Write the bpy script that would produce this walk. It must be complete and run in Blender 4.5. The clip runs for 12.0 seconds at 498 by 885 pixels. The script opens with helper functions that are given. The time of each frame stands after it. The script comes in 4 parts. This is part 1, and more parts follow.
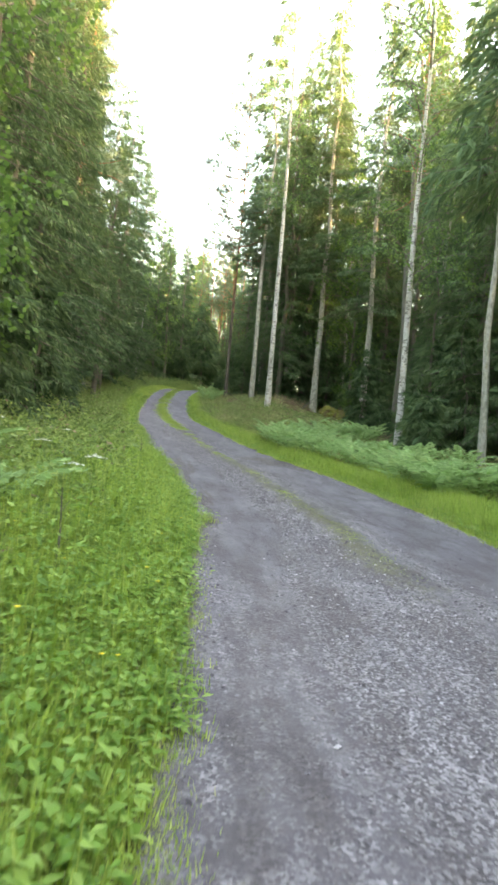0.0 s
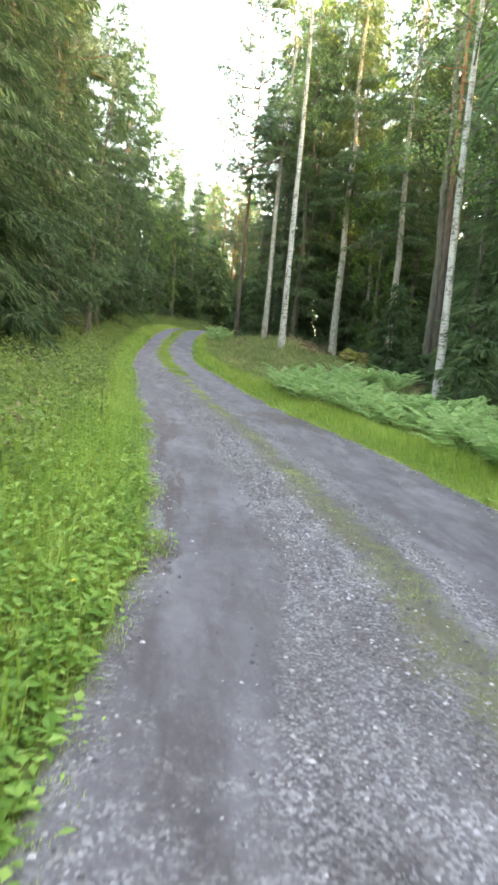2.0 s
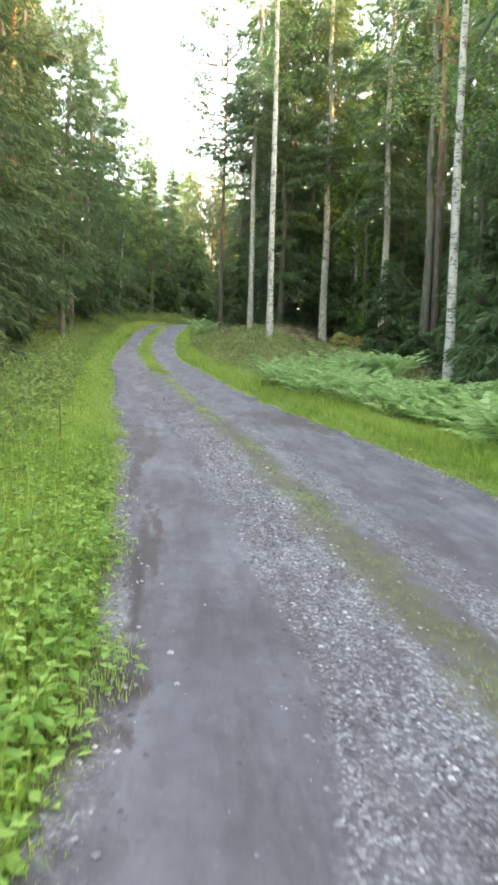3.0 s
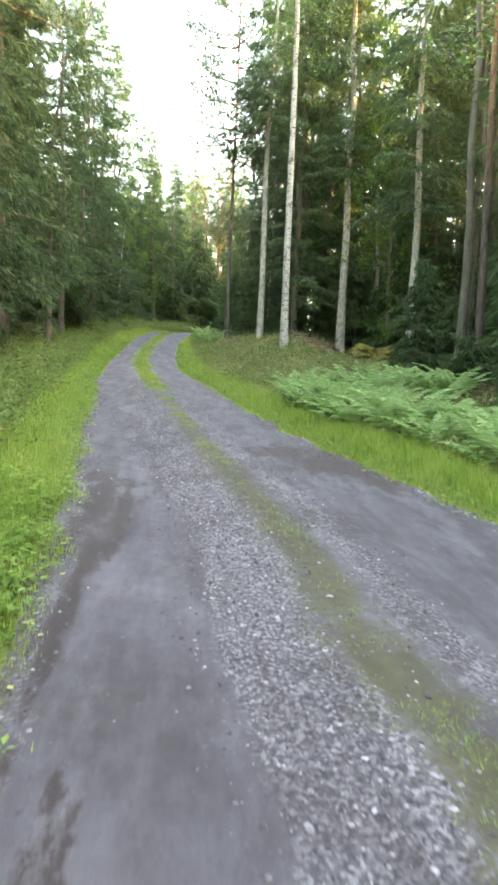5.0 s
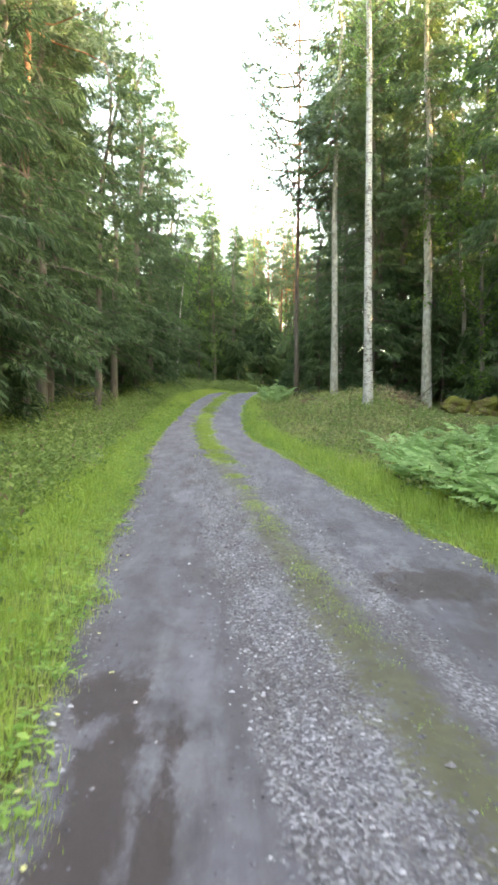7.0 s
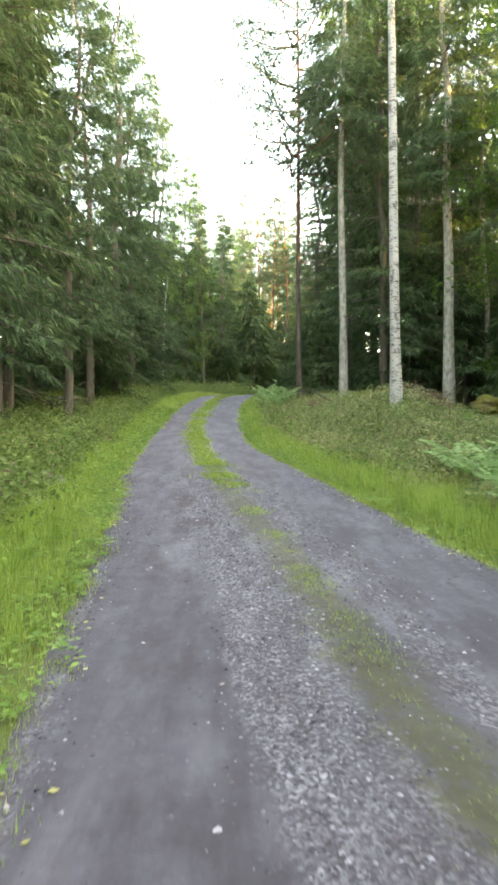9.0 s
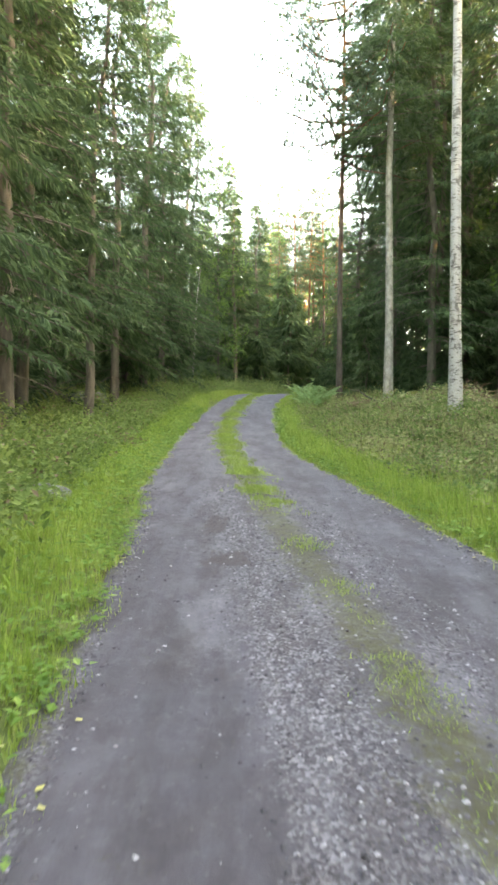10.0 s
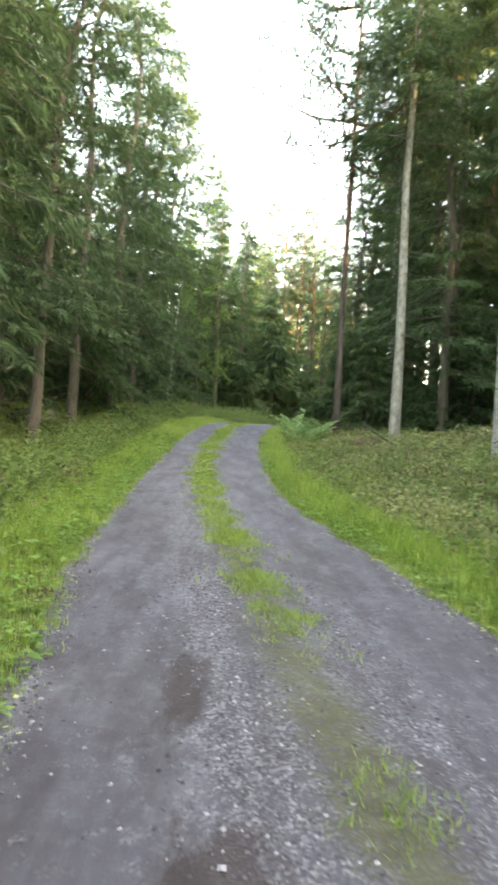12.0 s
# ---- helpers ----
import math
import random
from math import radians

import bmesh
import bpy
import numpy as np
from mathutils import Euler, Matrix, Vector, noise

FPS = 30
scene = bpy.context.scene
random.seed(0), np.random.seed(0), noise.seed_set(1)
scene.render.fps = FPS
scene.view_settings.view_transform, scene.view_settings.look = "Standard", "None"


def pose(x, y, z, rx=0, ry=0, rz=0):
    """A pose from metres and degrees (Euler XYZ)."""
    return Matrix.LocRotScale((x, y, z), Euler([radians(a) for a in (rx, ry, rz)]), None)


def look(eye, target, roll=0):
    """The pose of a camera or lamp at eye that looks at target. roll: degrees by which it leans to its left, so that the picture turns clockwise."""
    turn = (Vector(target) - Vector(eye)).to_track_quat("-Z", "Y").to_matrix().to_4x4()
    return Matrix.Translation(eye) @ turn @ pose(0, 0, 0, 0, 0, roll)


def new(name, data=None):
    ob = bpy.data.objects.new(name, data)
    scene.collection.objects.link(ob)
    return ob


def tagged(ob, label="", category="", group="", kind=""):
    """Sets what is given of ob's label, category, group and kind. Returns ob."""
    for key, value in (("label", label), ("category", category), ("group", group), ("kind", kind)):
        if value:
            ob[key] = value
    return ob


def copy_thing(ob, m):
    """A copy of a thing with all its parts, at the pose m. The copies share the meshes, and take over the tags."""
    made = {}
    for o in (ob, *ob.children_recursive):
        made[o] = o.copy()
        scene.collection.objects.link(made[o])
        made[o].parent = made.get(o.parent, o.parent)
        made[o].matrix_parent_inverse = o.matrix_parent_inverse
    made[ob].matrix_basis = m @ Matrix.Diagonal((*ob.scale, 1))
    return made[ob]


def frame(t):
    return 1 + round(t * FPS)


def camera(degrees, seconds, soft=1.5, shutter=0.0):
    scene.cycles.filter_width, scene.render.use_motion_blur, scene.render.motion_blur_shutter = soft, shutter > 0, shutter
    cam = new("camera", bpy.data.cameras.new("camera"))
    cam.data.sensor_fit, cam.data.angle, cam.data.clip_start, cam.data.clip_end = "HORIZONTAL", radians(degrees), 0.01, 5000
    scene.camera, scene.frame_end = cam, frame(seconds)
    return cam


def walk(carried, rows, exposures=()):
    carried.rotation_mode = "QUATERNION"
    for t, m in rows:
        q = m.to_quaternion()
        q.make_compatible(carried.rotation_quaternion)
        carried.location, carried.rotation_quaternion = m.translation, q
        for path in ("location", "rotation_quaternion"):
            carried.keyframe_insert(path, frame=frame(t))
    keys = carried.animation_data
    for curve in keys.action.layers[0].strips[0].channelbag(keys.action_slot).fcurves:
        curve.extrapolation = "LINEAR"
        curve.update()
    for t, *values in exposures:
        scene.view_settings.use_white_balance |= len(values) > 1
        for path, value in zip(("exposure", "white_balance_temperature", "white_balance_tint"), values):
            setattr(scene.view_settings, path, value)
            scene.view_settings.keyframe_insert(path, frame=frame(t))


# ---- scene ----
cam = camera(40.08, 12.0, soft=3.0, shutter=0.3)
# seconds, x, y, z, yaw, pitch, roll
ROWS = [
    (0.0, 0.000, 0.000, 1.500, -6.81, 1.00, -5.03),
    (0.5, 0.206, 0.934, 1.583, -6.29, -0.68, -4.85),
    (1.0, 0.347, 1.850, 1.641, -3.70, -1.78, -5.61),
    (1.5, 0.539, 2.796, 1.723, -6.21, -2.62, -6.02),
    (2.0, 0.664, 3.735, 1.786, -5.47, -3.94, -5.59),
    (2.5, 0.764, 4.700, 1.859, -10.93, -3.96, -2.46),
    (3.0, 0.815, 5.670, 1.920, -6.39, -4.62, -1.58),
    (3.5, 0.881, 6.626, 1.986, -6.41, -4.90, -2.71),
    (5.5, 0.982, 10.525, 2.203, -5.64, -2.96, -2.13),
    (6.0, 0.932, 11.511, 2.286, -1.04, -1.57, -1.24),
    (6.5, 0.885, 12.520, 2.381, -0.31, 0.87, -0.76),
    (8.5, 0.520, 16.560, 2.626, -3.91, 1.10, 0.60),
    (9.0, 0.408, 17.542, 2.699, -2.06, 1.40, 0.33),
    (9.5, 0.326, 18.533, 2.787, -2.38, 2.01, 0.15),
    (10.0, 0.270, 19.517, 2.863, 0.38, 1.33, -0.79),
    (10.5, 0.244, 20.500, 2.994, -1.95, 3.05, -1.03),
    (11.0, 0.196, 21.435, 3.099, -3.61, 4.04, -1.19),
    (11.5, 0.118, 22.362, 3.188, -5.87, 4.59, -2.86),
    (12.0, -0.000, 23.282, 3.248, -2.03, 3.79, -3.88),
]
walk(cam, [(t, pose(x, y, z, 90 + pitch, roll, yaw)) for t, x, y, z, yaw, pitch, roll in ROWS],
     [(0.0, 5.2, 8300, 14), (2.0, 5.45, 8200, 15), (6.5, 5.5, 8200, 15), (9.5, 5.45, 8400, 16), (12.0, 5.45, 8400, 16)])

# ---- light: evening sky over the gap in the forest, low sun behind the trees ----
SUN_EL, SUN_AZ = 8.5, 104.0     # degrees; azimuth clockwise from +y
world = bpy.data.worlds.new("sky")
scene.world = world
world.use_nodes = True
wn = world.node_tree.nodes
sky = wn.new("ShaderNodeTexSky")
sky.sky_type = "NISHITA"
sky.sun_disc = False
sky.sun_elevation = radians(SUN_EL)
sky.sun_rotation = radians(SUN_AZ)
sky.dust_density = 4.0
sky.ozone_density = 0.5
wn["Background"].inputs["Strength"].default_value = 0.15
world.node_tree.links.new(sky.outputs["Color"], wn["Background"].inputs["Color"])
sun = new("sun", bpy.data.lights.new("sun", "SUN"))
sun.data.energy = 1.3
sun.data.angle = radians(1.0)
sun.data.color = (1.0, 0.64, 0.24)
saz, sel = radians(SUN_AZ), radians(SUN_EL)
sun.matrix_world = look((60 * math.sin(saz) * math.cos(sel), 60 * math.cos(saz) * math.cos(sel), 60 * math.sin(sel)), (0, 0, 0))


# ---- materials ----
def rgb(*c):
    return (*c, 1.0)


class Mat:
    """A node material with a few shorthands."""

    def __init__(self, name, rough=0.8, spec=0.3):
        self.m = bpy.data.materials.new(name)
        self.m.use_nodes = True
        self.t = self.m.node_tree
        self.b = self.t.nodes["Principled BSDF"]
        self.b.inputs["Roughness"].default_value = rough
        self.b.inputs["Specular IOR Level"].default_value = spec
        self.geo = self.t.nodes.new("ShaderNodeNewGeometry")
        self.pos = self.geo.outputs["Position"]

    def link(self, a, b):
        self.t.links.new(a, b)
        return a

    def node(self, kind, **kw):
        n = self.t.nodes.new(kind)
        for k, v in kw.items():
            n.inputs[k].default_value = v
        return n

    def objpos(self):
        return self.t.nodes.new("ShaderNodeTexCoord").outputs["Object"]

    def noise(self, scale, detail=4.0, rough=0.55, vec=None, stretch=None):
        n = self.node("ShaderNodeTexNoise", Scale=scale, Detail=detail, Roughness=rough)
        src = vec or self.pos
        if stretch:
            mp = self.t.nodes.new("ShaderNodeMapping")
            mp.inputs["Scale"].default_value = stretch
            self.link(src, mp.inputs["Vector"])
            src = mp.outputs["Vector"]
        self.link(src, n.inputs["Vector"])
        return n.outputs["Fac"]

    def ramp(self, fac, *stops):
        n = self.t.nodes.new("ShaderNodeValToRGB")
        el = n.color_ramp.elements
        while len(el) < len(stops):
            el.new(0.5)
        for e, (p, c) in zip(el, stops):
            e.position, e.color = p, (rgb(*c) if not isinstance(c, (int, float)) else rgb(c, c, c))
        self.link(fac, n.inputs["Fac"])
        return n.outputs["Color"]

    def mix(self, fac, a, b, mode="MIX"):
        n = self.t.nodes.new("ShaderNodeMix")
        n.data_type, n.blend_type = "RGBA", mode
        for sock, v in ((n.inputs[0], fac), (n.inputs[6], a), (n.inputs[7], b)):
            if isinstance(v, (int, float)):
                sock.default_value = v
            elif isinstance(v, tuple):
                sock.default_value = rgb(*v)
            else:
                self.link(v, sock)
        return n.outputs[2]

    def math(self, op, a, b=0.0):
        n = self.t.nodes.new("ShaderNodeMath")
        n.operation = op
        for sock, v in zip(n.inputs, (a, b)):
            if isinstance(v, (int, float)):
                sock.default_value = v
            else:
                self.link(v, sock)
        return n.outputs[0]

    def color(self, c):
        self.link(c, self.b.inputs["Base Color"]) if not isinstance(c, tuple) else None
        if isinstance(c, tuple):
            self.b.inputs["Base Color"].default_value = rgb(*c)
        return self

    def bump(self, h, strength=0.5, dist=0.02):
        n = self.node("ShaderNodeBump", Strength=strength, Distance=dist)
        self.link(h, n.inputs["Height"])
        self.link(n.outputs["Normal"], self.b.inputs["Normal"])
        return self


def leaf_mat(name, dark, mid, light, rough=0.55, through_light=0.35):
    """Foliage: each leaf takes its own shade, and light passes through it."""
    M = Mat(name, rough, 0.25)
    isl = M.geo.outputs["Random Per Island"]
    info = M.t.nodes.new("ShaderNodeObjectInfo")
    big = M.noise(0.6, 3)
    f = M.math("ADD", M.math("MULTIPLY", isl, 0.55), M.math("MULTIPLY", big, 0.45))
    f = M.math("ADD", f, M.math("MULTIPLY", M.math("SUBTRACT", info.outputs["Random"], 0.5), 0.25))
    col = M.ramp(f, (0.15, dark), (0.5, mid), (0.85, light))
    M.color(col)
    tr = M.t.nodes.new("ShaderNodeBsdfTranslucent")
    M.link(M.mix(0.5, col, light, "MIX"), tr.inputs["Color"])
    mx = M.t.nodes.new("ShaderNodeMixShader")
    mx.inputs[0].default_value = through_light
    M.link(M.b.outputs[0], mx.inputs[1])
    M.link(tr.outputs[0], mx.inputs[2])
    M.link(mx.outputs[0], M.t.nodes["Material Output"].inputs["Surface"])
    return M.m


needle_mat = leaf_mat("spruce_needles", (0.026, 0.056, 0.026), (0.062, 0.114, 0.049), (0.118, 0.182, 0.078), 0.8, 0.30)
pine_mat = leaf_mat("pine_needles", (0.045, 0.080, 0.045), (0.095, 0.145, 0.080), (0.155, 0.210, 0.115))
birch_leaf_mat = leaf_mat("birch_leaves", (0.040, 0.098, 0.024), (0.084, 0.178, 0.042), (0.16, 0.27, 0.065), 0.5, 0.45)
grass_mat = leaf_mat("grass_blades", (0.11, 0.205, 0.030), (0.245, 0.390, 0.058), (0.48, 0.56, 0.17), 0.5, 0.5)
herb_mat = leaf_mat("broad_herb_leaves", (0.055, 0.135, 0.025), (0.140, 0.275, 0.050), (0.31, 0.45, 0.12), 0.5, 0.45)
fern_mat = leaf_mat("fern_fronds", (0.12, 0.23, 0.072), (0.235, 0.40, 0.14), (0.40, 0.54, 0.25), 0.5, 0.5)
shrub_mat = leaf_mat("bilberry_leaves", (0.050, 0.098, 0.024), (0.125, 0.205, 0.052), (0.26, 0.34, 0.10), 0.5, 0.45)
heath_mat = leaf_mat("heather_and_dry_grass", (0.14, 0.155, 0.06), (0.29, 0.31, 0.125), (0.46, 0.45, 0.23), 0.6, 0.35)
dry_mat = leaf_mat("dry_twigs_and_leaves", (0.08, 0.055, 0.035), (0.18, 0.13, 0.08), (0.34, 0.26, 0.17), 0.7, 0.2)


def bark_mat(name, dark, light, scale=6.0, stretch=(1, 1, 0.25)):
    M = Mat(name, 0.9, 0.15)
    p = M.objpos()
    n1 = M.noise(scale, 6, 0.65, p, stretch)
    n2 = M.noise(1.2, 3, 0.5, p)
    c = M.mix(M.math("MULTIPLY", n2, 0.6), M.ramp(n1, (0.35, dark), (0.65, light)), (0.16, 0.17, 0.13))
    M.color(c).bump(n1, 0.9, 0.03)
    return M.m


spruce_bark = bark_mat("spruce_bark", (0.05, 0.042, 0.036), (0.15, 0.128, 0.108), 9.0)
pale_bark = bark_mat("grey_lichen_bark", (0.20, 0.185, 0.165), (0.50, 0.47, 0.42), 10.0, (1, 1, 0.5))


def pine_bark_mat():
    """Grey-brown plates low on the trunk, thin orange flakes higher up."""
    M = Mat("pine_bark", 0.9, 0.15)
    p = M.objpos()
    n1 = M.noise(7.0, 6, 0.65, p, (1, 1, 0.25))
    sep = M.t.nodes.new("ShaderNodeSeparateXYZ")
    M.link(p, sep.inputs[0])
    up = M.ramp(M.math("MULTIPLY", M.math("ADD", sep.outputs[2], M.math("MULTIPLY", M.noise(0.8, 3, 0.5, p), 5.0)), 0.05), (0.40, 0.0), (0.75, 1.0))
    low = M.ramp(n1, (0.35, (0.042, 0.035, 0.030)), (0.65, (0.125, 0.105, 0.09)))
    M.color(M.mix(up, low, M.ramp(n1, (0.35, (0.14, 0.07, 0.04)), (0.65, (0.36, 0.19, 0.10))))).bump(n1, 0.9, 0.03)
    return M.m


pine_bark = pine_bark_mat()


def birch_bark_mat():
    M = Mat("birch_bark", 0.75, 0.3)
    p = M.objpos()
    bands = M.noise(6.0, 5, 0.65, p, (1, 1, 3.5))
    plates = M.noise(3.2, 5, 0.65, p, (1, 1, 0.7))
    fine = M.noise(30.0, 3, 0.6, p, (1, 1, 3))
    white = M.ramp(fine, (0.3, (0.30, 0.29, 0.27)), (0.7, (0.50, 0.485, 0.455)))
    dark = M.math("MAXIMUM", M.ramp(bands, (0.54, 0.0), (0.60, 1.0)), M.ramp(plates, (0.55, 0.0), (0.62, 0.9)))
    M.color(M.mix(dark, white, M.ramp(fine, (0.3, (0.05, 0.045, 0.04)), (0.7, (0.16, 0.15, 0.13)))))
    M.bump(bands, 0.5, 0.02)
    return M.m


birch_bark = birch_bark_mat()


# ---- helpers for building ----
def mesh_ob(name, verts, faces, mats, parent=None, label="", idx=None, smooth=False, m=None):
    me = bpy.data.meshes.new(name)
    me.from_pydata(verts, [], faces)
    for k in (mats if isinstance(mats, (list, tuple)) else [mats]):
        me.materials.append(k)
    if idx is not None:
        me.polygons.foreach_set("material_index", idx)
    if smooth:
        me.polygons.foreach_set("use_smooth", [True] * len(me.polygons))
    me.update()
    ob = new(name, me)
    if parent:
        ob.parent = parent
    if label:
        tagged(ob, label)
    if m is not None:
        ob.matrix_basis = m
    return ob


class Geo:
    """Collects vertices and faces of one mesh."""

    def __init__(self):
        self.v, self.f, self.i = [], [], []

    def tube(self, pts, radii, sides=7, mat=0, cap=True):
        base = len(self.v)
        n = len(pts)
        for k, (p, r) in enumerate(zip(pts, radii)):
            d = (Vector(pts[min(k + 1, n - 1)]) - Vector(pts[max(k - 1, 0)])).normalized()
            a = d.orthogonal().normalized() if abs(d.z) < 0.9 else Vector((1, 0, 0))
            a = (a - d * a.dot(d)).normalized()
            b = d.cross(a)
            for s in range(sides):
                t = 2 * math.pi * s / sides
                self.v.append(tuple(Vector(p) + (a * math.cos(t) + b * math.sin(t)) * r))
        for k in range(n - 1):
            for s in range(sides):
                s2 = (s + 1) % sides
                self.f.append((base + k * sides + s, base + k * sides + s2, base + (k + 1) * sides + s2, base + (k + 1) * sides + s))
                self.i.append(mat)
        if cap:
            self.f.append(tuple(base + (n - 1) * sides + s for s in range(sides)))
            self.i.append(mat)

    def blade(self, p, d, side, length, width, mat=0, droop=0.0):
        """A pointed leaf from p along d, folded a little at its middle."""
        p, d, side = Vector(p), Vector(d), Vector(side)
        b = len(self.v)
        mid = p + d * length * 0.45
        tip = p + d * length + Vector((0, 0, -droop * length))
        self.v += [tuple(p), tuple(mid + side * width * 0.5), tuple(tip), tuple(mid - side * width * 0.5)]
        self.f.append((b, b + 1, b + 2, b + 3))
        self.i.append(mat)

    def spike(self, x, y, z, dx, dy, h, w):
        """A grass blade: foot, width and a leaning tip."""
        b = len(self.v)
        n = w / max(math.hypot(dx, dy), 1e-6)
        self.v += [(x - dy * n, y + dx * n, z), (x + dy * n, y - dx * n, z), (x + dx, y + dy, z + h)]
        self.f.append((b, b + 1, b + 2))
        self.i.append(0)

    def tri(self, a, b, c, mat=0):
        k = len(self.v)
        self.v += [tuple(a), tuple(b), tuple(c)]
        self.f.append((k, k + 1, k + 2))
        self.i.append(mat)

    def ob(self, name, mats, parent=None, label="", smooth=False, m=None):
        return mesh_ob(name, self.v, self.f, mats, parent, label, self.i if isinstance(mats, (list, tuple)) else None, smooth, m)


# ---- the lie of the land ----
Y_KNOTS = (-40, -8, 0, 5, 10, 15, 20, 25, 28, 31, 36, 41, 47, 53, 60, 75, 110)
Z_KNOTS = (-1.6, -0.5, 0.03, 0.38, 0.72, 1.08, 1.46, 1.92, 2.22, 2.54, 3.10, 3.86, 4.96, 6.0, 6.6, 7.5, 8.8)
EDGE_Y = (-40, 0, 3, 6, 8.5, 11, 15, 18, 20, 24, 27, 30, 33, 36.5, 40, 46, 50, 53, 56, 60, 66)
EDGE_L = (-2.5, -0.1, 0.17, 0.36, 0.52, 0.42, 0.12, -0.15, -0.40, -0.75, -1.02, -1.38, -1.58, -1.72, -1.74, -1.5, -1.1, -0.5, 0.6, 3.4, 12.0)
EDGE_R = (1.4, 3.7, 3.95, 4.15, 4.28, 4.25, 3.92, 3.5, 3.18, 2.62, 2.28, 1.92, 1.50, 1.10, 0.98, 1.10, 1.55, 2.3, 3.6, 7.0, 16.0)


def smooth_interp(y, ys, zs):
    """Hermite through the knots."""
    k = int(np.clip(np.searchsorted(ys, y) - 1, 0, len(ys) - 2))
    h = ys[k + 1] - ys[k]
    t = min(max((y - ys[k]) / h, 0.0), 1.0)
    d = lambda j: (zs[min(j + 1, len(zs) - 1)] - zs[max(j - 1, 0)]) / (ys[min(j + 1, len(ys) - 1)] - ys[max(j - 1, 0)])
    return ((2 * t**3 - 3 * t**2 + 1) * zs[k] + (t**3 - 2 * t**2 + t) * h * d(k)
            + (-2 * t**3 + 3 * t**2) * zs[k + 1] + (t**3 - t**2) * h * d(k + 1))


def road_z(y):
    return smooth_interp(y, Y_KNOTS, Z_KNOTS)


def edge_l(y):
    return smooth_interp(y, EDGE_Y, EDGE_L)


def edge_r(y):
    return smooth_interp(y, EDGE_Y, EDGE_R)


def step(a, b, x):
    t = min(max((x - a) / (b - a), 0.0), 1.0)
    return t * t * (3 - 2 * t)


def hump(x, y, cx, cy, rx, ry):
    return math.exp(-((x - cx) / rx) ** 2 - ((y - cy) / ry) ** 2)


def land(x, y):
    """Height of the ground beside the road."""
    l, r = edge_l(y), edge_r(y)
    z = road_z(y)
    rough = noise.noise((x * 0.35, y * 0.35, 0.0)) * 0.25 + noise.noise((x * 1.3, y * 1.3, 5.0)) * 0.07
    if x > r:
        d = x - r
        z += -0.03 + 0.10 * step(0, 0.7, d) + 0.18 * step(1.0, 3.2, d) + (0.30 - 0.42 * step(28, 40, y)) * step(3, 9, d) + 0.25 * step(32, 42, y) * step(0.6, 3.5, d)
        z += 0.95 * hump(x, y, 5.4, 36.4, 2.0, 2.6) + rough * step(0.8, 4, d)
    elif x < l:
        d = l - x
        z += -0.03 + 0.07 * step(0, 0.7, d) - 0.12 * step(1.6, 2.6, d) * step(14, 22, y) + 0.60 * step(2.2, 4.2, d) + rough * step(1.2, 4, d)
    else:
        z -= 0.03 + 0.07 * step(0, 0.4, min(x - l, r - x))
    return z


# ---- ground, one sheet to the horizon ----
def axis(lo, hi, fine_lo, fine_hi, fine):
    a = list(np.arange(fine_lo, fine_hi + 1e-6, fine))
    s, v = fine, fine_hi
    while v < hi:
        s *= 1.35
        v += s
        a.append(v)
    s, v = fine, fine_lo
    while v > lo:
        s *= 1.35
        v -= s
        a.insert(0, v)
    return a


def ground_material():
    M = Mat("forest_floor", 0.95, 0.1)
    a, b = M.noise(0.7, 5), M.noise(7.0, 6, 0.65)
    c = M.mix(M.ramp(a, (0.52, 0.0), (0.70, 1.0)), M.ramp(b, (0.3, (0.07, 0.095, 0.03)), (0.7, (0.15, 0.18, 0.06))),
              M.ramp(b, (0.3, (0.05, 0.035, 0.02)), (0.7, (0.14, 0.10, 0.06))))
    M.color(c).bump(b, 0.8, 0.06)
    return M.m


def build_ground():
    xs, ys = axis(-700, 700, -14, 18, 0.4), axis(-700, 900, -8, 64, 0.4)
    v = [(x, y, land(x, y)) for y in ys for x in xs]
    w = len(xs)
    f = [(j * w + i, j * w + i + 1, (j + 1) * w + i + 1, (j + 1) * w + i) for j in range(len(ys) - 1) for i in range(w - 1)]
    tagged(mesh_ob("ground", v, f, ground_material(), smooth=True), "mossy forest floor with brown litter", "ground", kind="structure")


build_ground()


# ---- the gravel road ----
def strip_x(y):
    """The grassy middle of the road."""
    return smooth_interp(y, (-10, 8.5, 11, 15, 18, 20, 24, 27, 30, 33, 36.5, 40, 46, 53, 60, 66), (2.2, 2.25, 2.12, 1.86, 1.55, 1.32, 0.92, 0.62, 0.26, -0.08, -0.38, -0.58, -0.40, 0.7, 5.0, 14.0))


def road_surface(x, y, across=None):
    l, r, s, z = across or (edge_l(y), edge_r(y), strip_x(y), road_z(y))
    q = (x - s) / max(r - s, 0.1) if x > s else (s - x) / max(s - l, 0.1)
    z += 0.035 * math.exp(-(q / 0.2) ** 2) - 0.02 * math.exp(-((q - 0.55) / 0.22) ** 2)
    z -= 0.30 * max(0.0, l - x, x - r)
    return z + noise.noise((x * 1.5, y * 1.0, 2.0)) * 0.012


